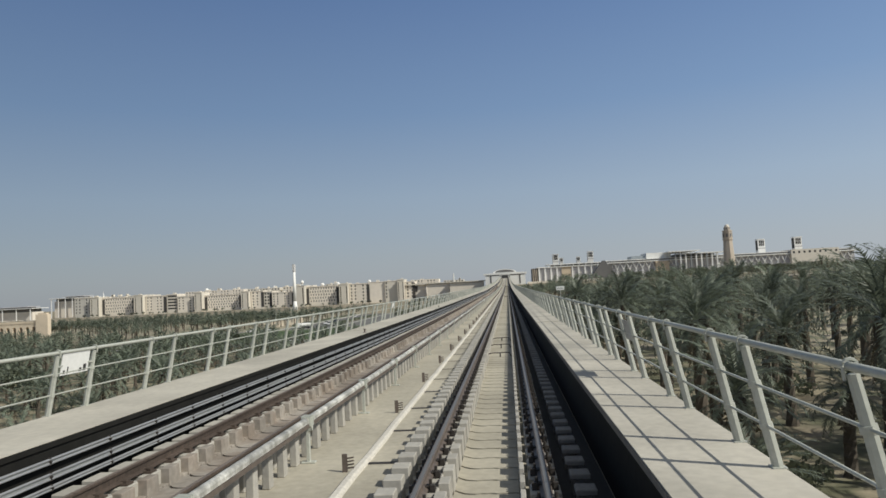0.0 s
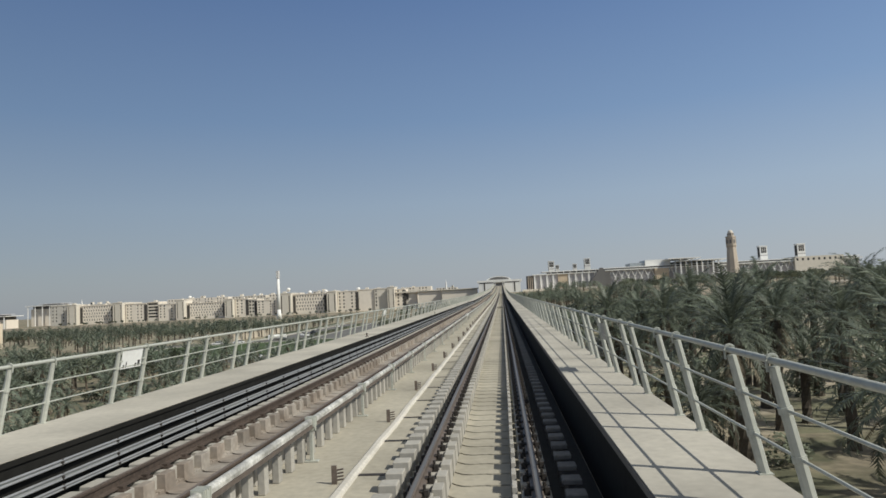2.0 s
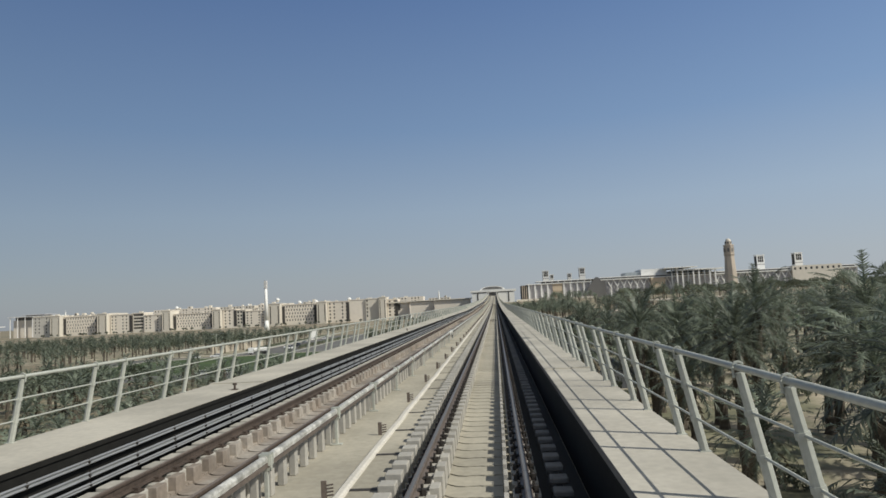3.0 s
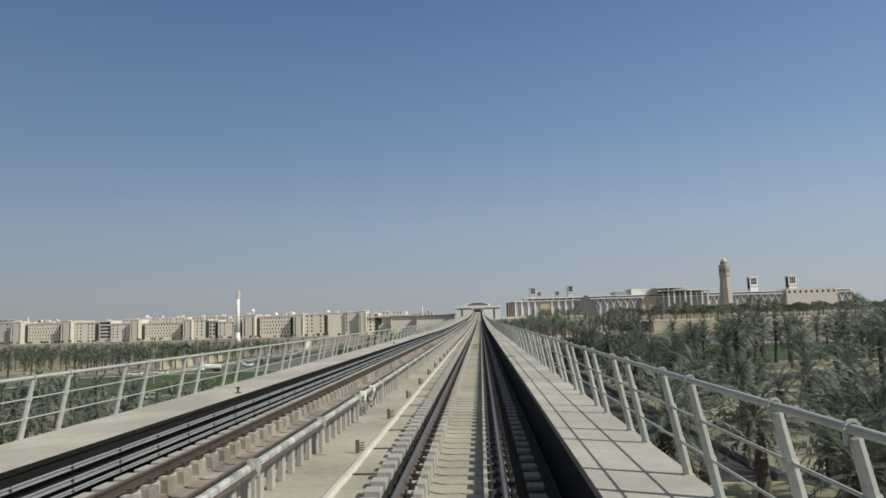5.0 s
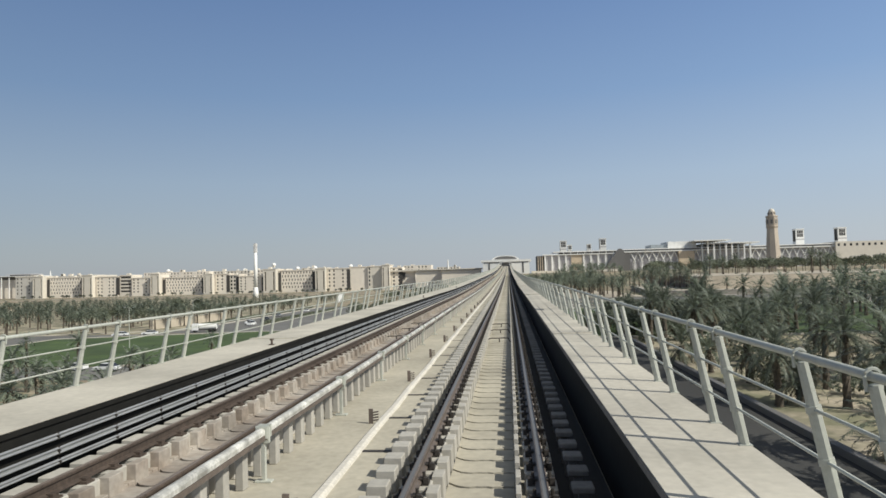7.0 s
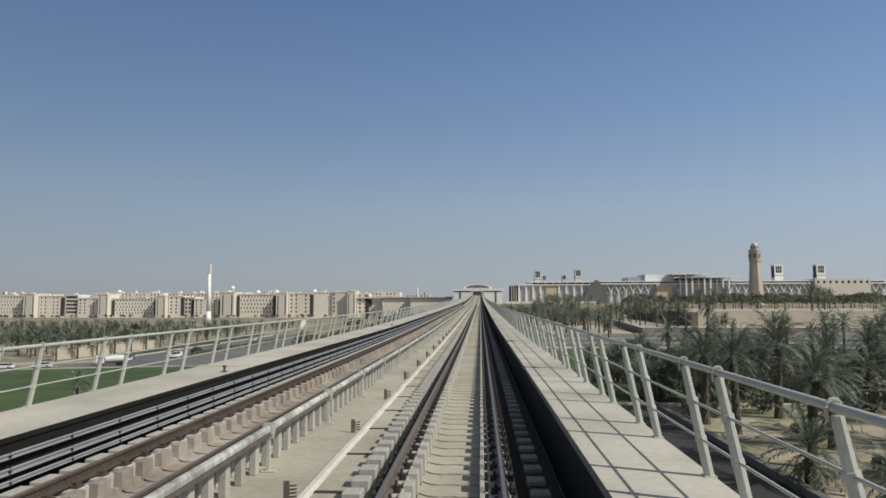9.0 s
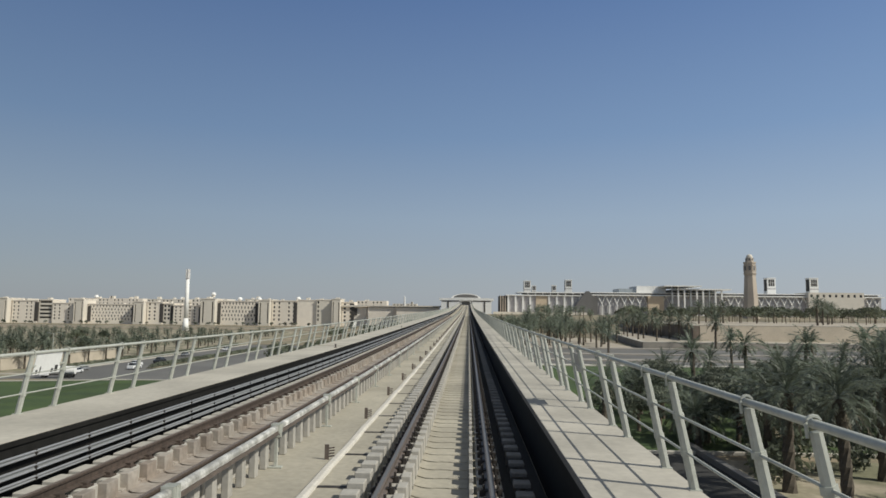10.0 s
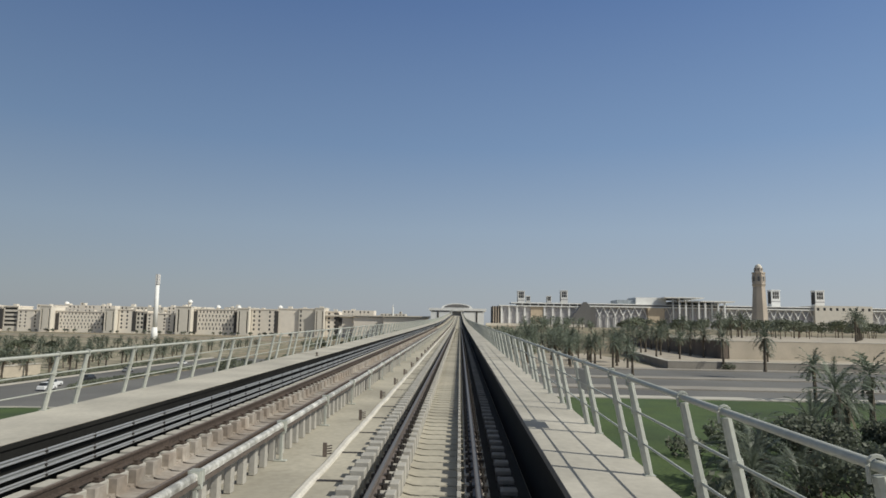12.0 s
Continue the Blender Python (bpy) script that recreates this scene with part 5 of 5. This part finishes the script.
for k in range(bays):
    a = AX0 + k * bw
    slab_part("opening", ob, M_SLOT, a + bw * 0.24, a + bw * 0.76, AY + 1.7, AY + 1.9, LOW - 0.2, -5.0)

# tall white mast
ob = thing("telecom_mast", "tall white tapered mast with a grey head", "mast", (-209.2, 644, GROUND - 2.2))
bm = bmesh.new()
tube(bm, (0, 0, -2.6), (0, 0, 7), 2.6, 1.6, 16)
tube(bm, (0, 0, 7), (0, 0, 36.0), 1.6, 1.3, 16)
part("shaft", bm, M_WHITEW, ob, smooth=True)
bm = bmesh.new()
tube(bm, (0, 0, 36.0), (0, 0, 43.5), 1.45, 1.4, 16)
head_part = part("head", bm, M_SCREEN, ob, "pale grey cylindrical head")
for k in range(6):
    bm = bmesh.new()
    a = math.pi * k / 3
    box(bm, 1.42 * math.cos(a) - 0.22, 1.42 * math.cos(a) + 0.22, 1.42 * math.sin(a) - 0.22, 1.42 * math.sin(a) + 0.22, 36.4, 43.2)
    part("rib", bm, M_WHITEW, head_part)
for x, y, z, h in ((-527, 830, 8, 14), (-74, 930, 14, 11)):
    ob = thing("small_minaret", "slim white minaret far behind the roofs", "minaret", (x, y, z), "far minarets")
    bm = bmesh.new()
    tube(bm, (0, 0, -14), (0, 0, h * 0.7), 1.1, 0.9, 10)
    tube(bm, (0, 0, h * 0.7), (0, 0, h), 0.7, 0.1, 10)
    part("shaft", bm, M_WHITEW, ob)

# stone minaret
ob = thing("minaret", "tall sand-coloured stone minaret with a gallery and cap", "minaret", (218.5, 680, 0))
bm = bmesh.new()
for z0, z1, r0, r1 in ((-2, 10, 7.0, 5.9), (10, 35.5, 5.9, 4.4), (35.5, 37.2, 4.4, 5.1), (37.2, 45.0, 4.7, 4.5), (45.0, 46.0, 5.0, 4.9), (46.0, 49.4, 3.3, 2.9)):
    tube(bm, (0, 0, z0), (0, 0, z1), r0, r1, 8)
part("shaft", bm, M_STONE, ob)
bm = bmesh.new()
bmesh.ops.create_uvsphere(bm, u_segments=12, v_segments=8, radius=2.5)
for v in bm.verts:
    v.co.z = max(v.co.z, 0) * 1.1 + 49.4
part("cap", bm, M_CREAM, ob, "pale rounded cap")
for k in range(8):
    a = math.pi * (k + 0.5) / 4
    for z0, z1, half, mat in ((38.6, 43.6, 1.35, M_STONE), (39.4, 42.8, 0.85, M_SHADE), (47.0, 48.8, 0.45, M_SHADE)):
        bm = bmesh.new()
        r = 2.9 if z0 > 46 else (4.36 if mat is M_STONE else 4.42)
        box(bm, -half, half, -0.12, 0.12, z0, z1)
        bmesh.ops.transform(bm, matrix=Matrix.Translation((r * math.cos(a), r * math.sin(a), 0)) @ Matrix.Rotation(a + math.pi / 2, 4, "Z"), verts=bm.verts[:])
        part("niche" if mat is M_SHADE else "panel", bm, mat, ob)

# station at the head of the line
ZS = grade(742)
ob = thing("station", "white metro station with a broad flat roof across the line", "station")
for x0, x1 in ((-23.5, -7.6), (3.4, 20.3)):
    slab_part("wall", ob, M_WHITEW, x0, x1, 738.5, 790, 0, 15.4)
    xs = x0 + 6 if x0 < -10 else x1 - 6
    slab_part("slot", ob, M_SLOT, xs - 0.6, xs + 0.6, 738.2, 738.9, 5, 14.6, label="dark vertical slot")
slab_part("wall", ob, M_WHITEW, -7.6, 3.4, 738.5, 743, ZS + 3.2, 15.4)
# grey slab added just inside the opening, its tone standing in for the dim hall
slab_part("platform_hall", ob, M_SCREEN, -7.5, 3.3, 743.6, 744.4, 0, 15.3, label="flat grey slab standing in for the dim platform hall")
for x0, x1 in ((-22.4, -8.2), (4.0, 19.2)):
    slab_part("clerestory", ob, M_SLOT, x0, x1, 738.2, 738.9, 14.5, 15.39, label="dark glazed strip under the roof")
for x0, x1 in ((-6.6, -5.9), (1.6, 2.3)):
    slab_part("portal_post", ob, M_WHITEW, x0, x1, 738.0, 739.2, 8, ZS + 4.6)
slab_part("roof", ob, M_WHITEW, -25.2, 22.0, 738, 800, 15.4, 17.4)
bm = bmesh.new()
arc = [(-2.0 + 13.0 * math.cos(math.pi * k / 12), 17.4 + 4.2 * math.sin(math.pi * k / 12)) for k in range(13)]
a = [bm.verts.new((x, 742, z)) for x, z in arc]
b = [bm.verts.new((x, 790, z)) for x, z in arc]
bm.faces.new(a)
bm.faces.new(b[::-1])
for k in range(12):
    bm.faces.new((a[k], b[k], b[k + 1], a[k + 1]))
part("vault", bm, M_WHITEW, ob, "low white vault above the roof")
bm = bmesh.new()
arc = [(-2.0 + 10.6 * math.cos(math.pi * k / 12), 18.1 + 2.7 * math.sin(math.pi * k / 12)) for k in range(13)]
a = [bm.verts.new((x, 741.6, z)) for x, z in arc]
b = [bm.verts.new((x, 742.1, z)) for x, z in arc]
bm.faces.new(a)
for k in range(12):
    bm.faces.new((a[k], b[k], b[k + 1], a[k + 1]))
part("vault_window", bm, M_SHADE, ob, "dark glazing of the vault")

# campus front with white fins
ob = thing("campus_block", "white campus block with tall fins and perforated screens", "building")
for x0, x1, mat in ((30, 37.5, M_SLOT), (37.6, 65, M_SCREEN), (65, 76, M_OCHRE), (76, 108, M_SCREEN), (108.2, 124, M_SHADE)):
    slab_part("wall", ob, mat, x0, x1, 800 - (1.2 if mat is M_OCHRE else 0), 830, -2, 21.6)
for x in (31.2, 33.4, 35.6):
    slab_part("recess_fin", ob, M_STONE, x - 0.4, x + 0.4, 798.6, 800.4, -1, 21.4)
for x in [38.5 + 7.0 * k for k in range(4)] + [77.4 + 7.4 * k for k in range(5)]:
    slab_part("fin", ob, M_WHITEW, x - 0.8, x + 0.8, 798.2, 800.5, -1, 21.8)
slab_part("roof", ob, M_WHITEW, 36, 110, 797.5, 832, 21.8, 22.7)
slab_part("plant_room", ob, M_SHADE, 54, 112, 806, 826, 22.7, 24.7)
slab_part("sun_roof", ob, M_WHITEW, 47, 112, 800, 830, 24.7, 25.5)
for k in range(9):
    slab_part("roof_post", ob, M_WHITEW, 50 + 7.2 * k, 50.6 + 7.2 * k, 801, 801.6, 22.7, 24.7)
slab_part("podium", ob, M_CREAM, 24, 112, 790, 797.4, -3, 6.2)
bm = bmesh.new()
side_view = ((96, 5), (112, 26.5), (115, 26.5), (118, 22), (118, 5))
a = [bm.verts.new((x, 794, z)) for x, z in side_view]
b = [bm.verts.new((x, 797.2, z)) for x, z in side_view]
bm.faces.new(a)
bm.faces.new(b[::-1])
for k in range(5):
    bm.faces.new((a[k], b[k], b[(k + 1) % 5], a[(k + 1) % 5]))
part("sloping_wing", bm, M_SHADE, ob, "dark grey sloping wing wall")

# long lattice gallery
ob = thing("gallery", "long white campus gallery with crossed lattice columns", "building")
slab_part("wall", ob, M_SCREEN, 124, 420, 851.5, 880, 4, 24)
slab_part("roof", ob, M_WHITEW, 122, 422, 848, 884, 24.0, 25.2)
slab_part("upper_band", ob, M_SHADE, 126, 418, 853, 862, 25.2, 26.8)
slab_part("upper_roof", ob, M_WHITEW, 124, 420, 850, 882, 26.8, 27.6)
for k in range(38):
    x = 126 + 7.7 * k
    if 205 < x < 252:
        continue
    for s in (-1, 1):
        bm = bmesh.new()
        tube(bm, (x + 3.85 + 3.85 * s, 850 + 0.3 * s, 24.0), (x + 3.85 - 1.2 * s, 850 + 0.3 * s, 13.0), 0.55, 0.5, 6)
        part("strut", bm, M_WHITEW, ob)
    bm = bmesh.new()
    tube(bm, (x + 3.85, 850, 4), (x + 3.85, 850, 15.4), 0.65, sides=8)
    part("column", bm, M_WHITEW, ob)
slab_part("stone_bay", ob, M_OCHRE, 184, 200, 846, 862, 4, 23.8)
ob = thing("central_hall", "white central hall with a columned portal", "building")
slab_part("glazed_box", ob, M_GLASSW, 158, 176, 862, 892, 27.5, 32)
slab_part("hall", ob, M_WHITEW, 176, 206, 860, 895, 27.5, 34.8)
slab_part("canopy", ob, M_WHITEW, 198, 236, 838, 900, 33.6, 34.6)
slab_part("canopy", ob, M_WHITEW, 214, 266, 840, 900, 30.4, 31.6)
slab_part("wall", ob, M_GLASSW, 206, 262, 872, 895, 6, 30.4)
for k in range(9):
    x = 207 + 6.2 * k
    slab_part("column", ob, M_WHITEW if k % 3 else M_PANEL, x - 0.7, x + 0.7, 841, 842.6, 4, 30.5 if k > 1 else 33.8)
ob = thing("end_block", "pale campus block at the far end of the gallery", "building")
facade("wall", 345, 400, 846, 2, 29, 9, 4, M_CREAM, ob, 30, lambda a, b: b == 3, None, 0.6, 0.4, 0.4)


def wind_tower(x, y, z0, z1, w):
    ob = thing("wind_tower", "square white wind tower with dark louvres", "tower", (x, y, 0), "wind towers")
    slab_part("shaft", ob, M_WHITEW, -w / 2, w / 2, -w / 2, w / 2, z0, z1)
    slab_part("side_recess", ob, M_SLOT, -w / 2 - 0.1, -w / 2 + 0.1, -w * 0.38, w * 0.38, z1 - 1.5 * w, z1 - 0.1 * w, label="dark panel on the left side")
    for j in range(2):
        for k in (-1, 0, 1):
            z = z1 - w * (0.50 + 0.42 * j)
            slab_part("louvre", ob, M_SLOT, w * (0.25 * k - 0.10), w * (0.25 * k + 0.10), -w / 2 - 0.12, -w / 2 + 0.1, z, z + w * 0.37)
    slab_part("band", ob, M_SCREEN, -w / 2 - 0.06, w / 2 + 0.06, -w / 2 - 0.06, w / 2 + 0.06, z1 - w * 1.32, z1 - w * 1.18)
    slab_part("cap", ob, M_WHITEW, -w / 2 - 0.4, w / 2 + 0.4, -w / 2 - 0.4, w / 2 + 0.4, z1, z1 + 0.8)


for x, y, z0, z1, w in ((68.5, 937, 3.5, 42.5, 7.8), (116.2, 937, 3.5, 43.8, 7.6), (76.4, 937, 3.5, 37.0, 4.8), (99.6, 937, 3.5, 37.4, 5.0), (322.6, 882, 3.5, 44.8, 8.8), (367, 882, 3.5, 45, 9)):
    wind_tower(x, y, z0, z1, w)
low_wall("boundary_wall", -520, -110, 676, 676.8, LOW + 0.5, LOW + 4.4, M_WALLS, "sand-coloured boundary wall behind the avenue trees")
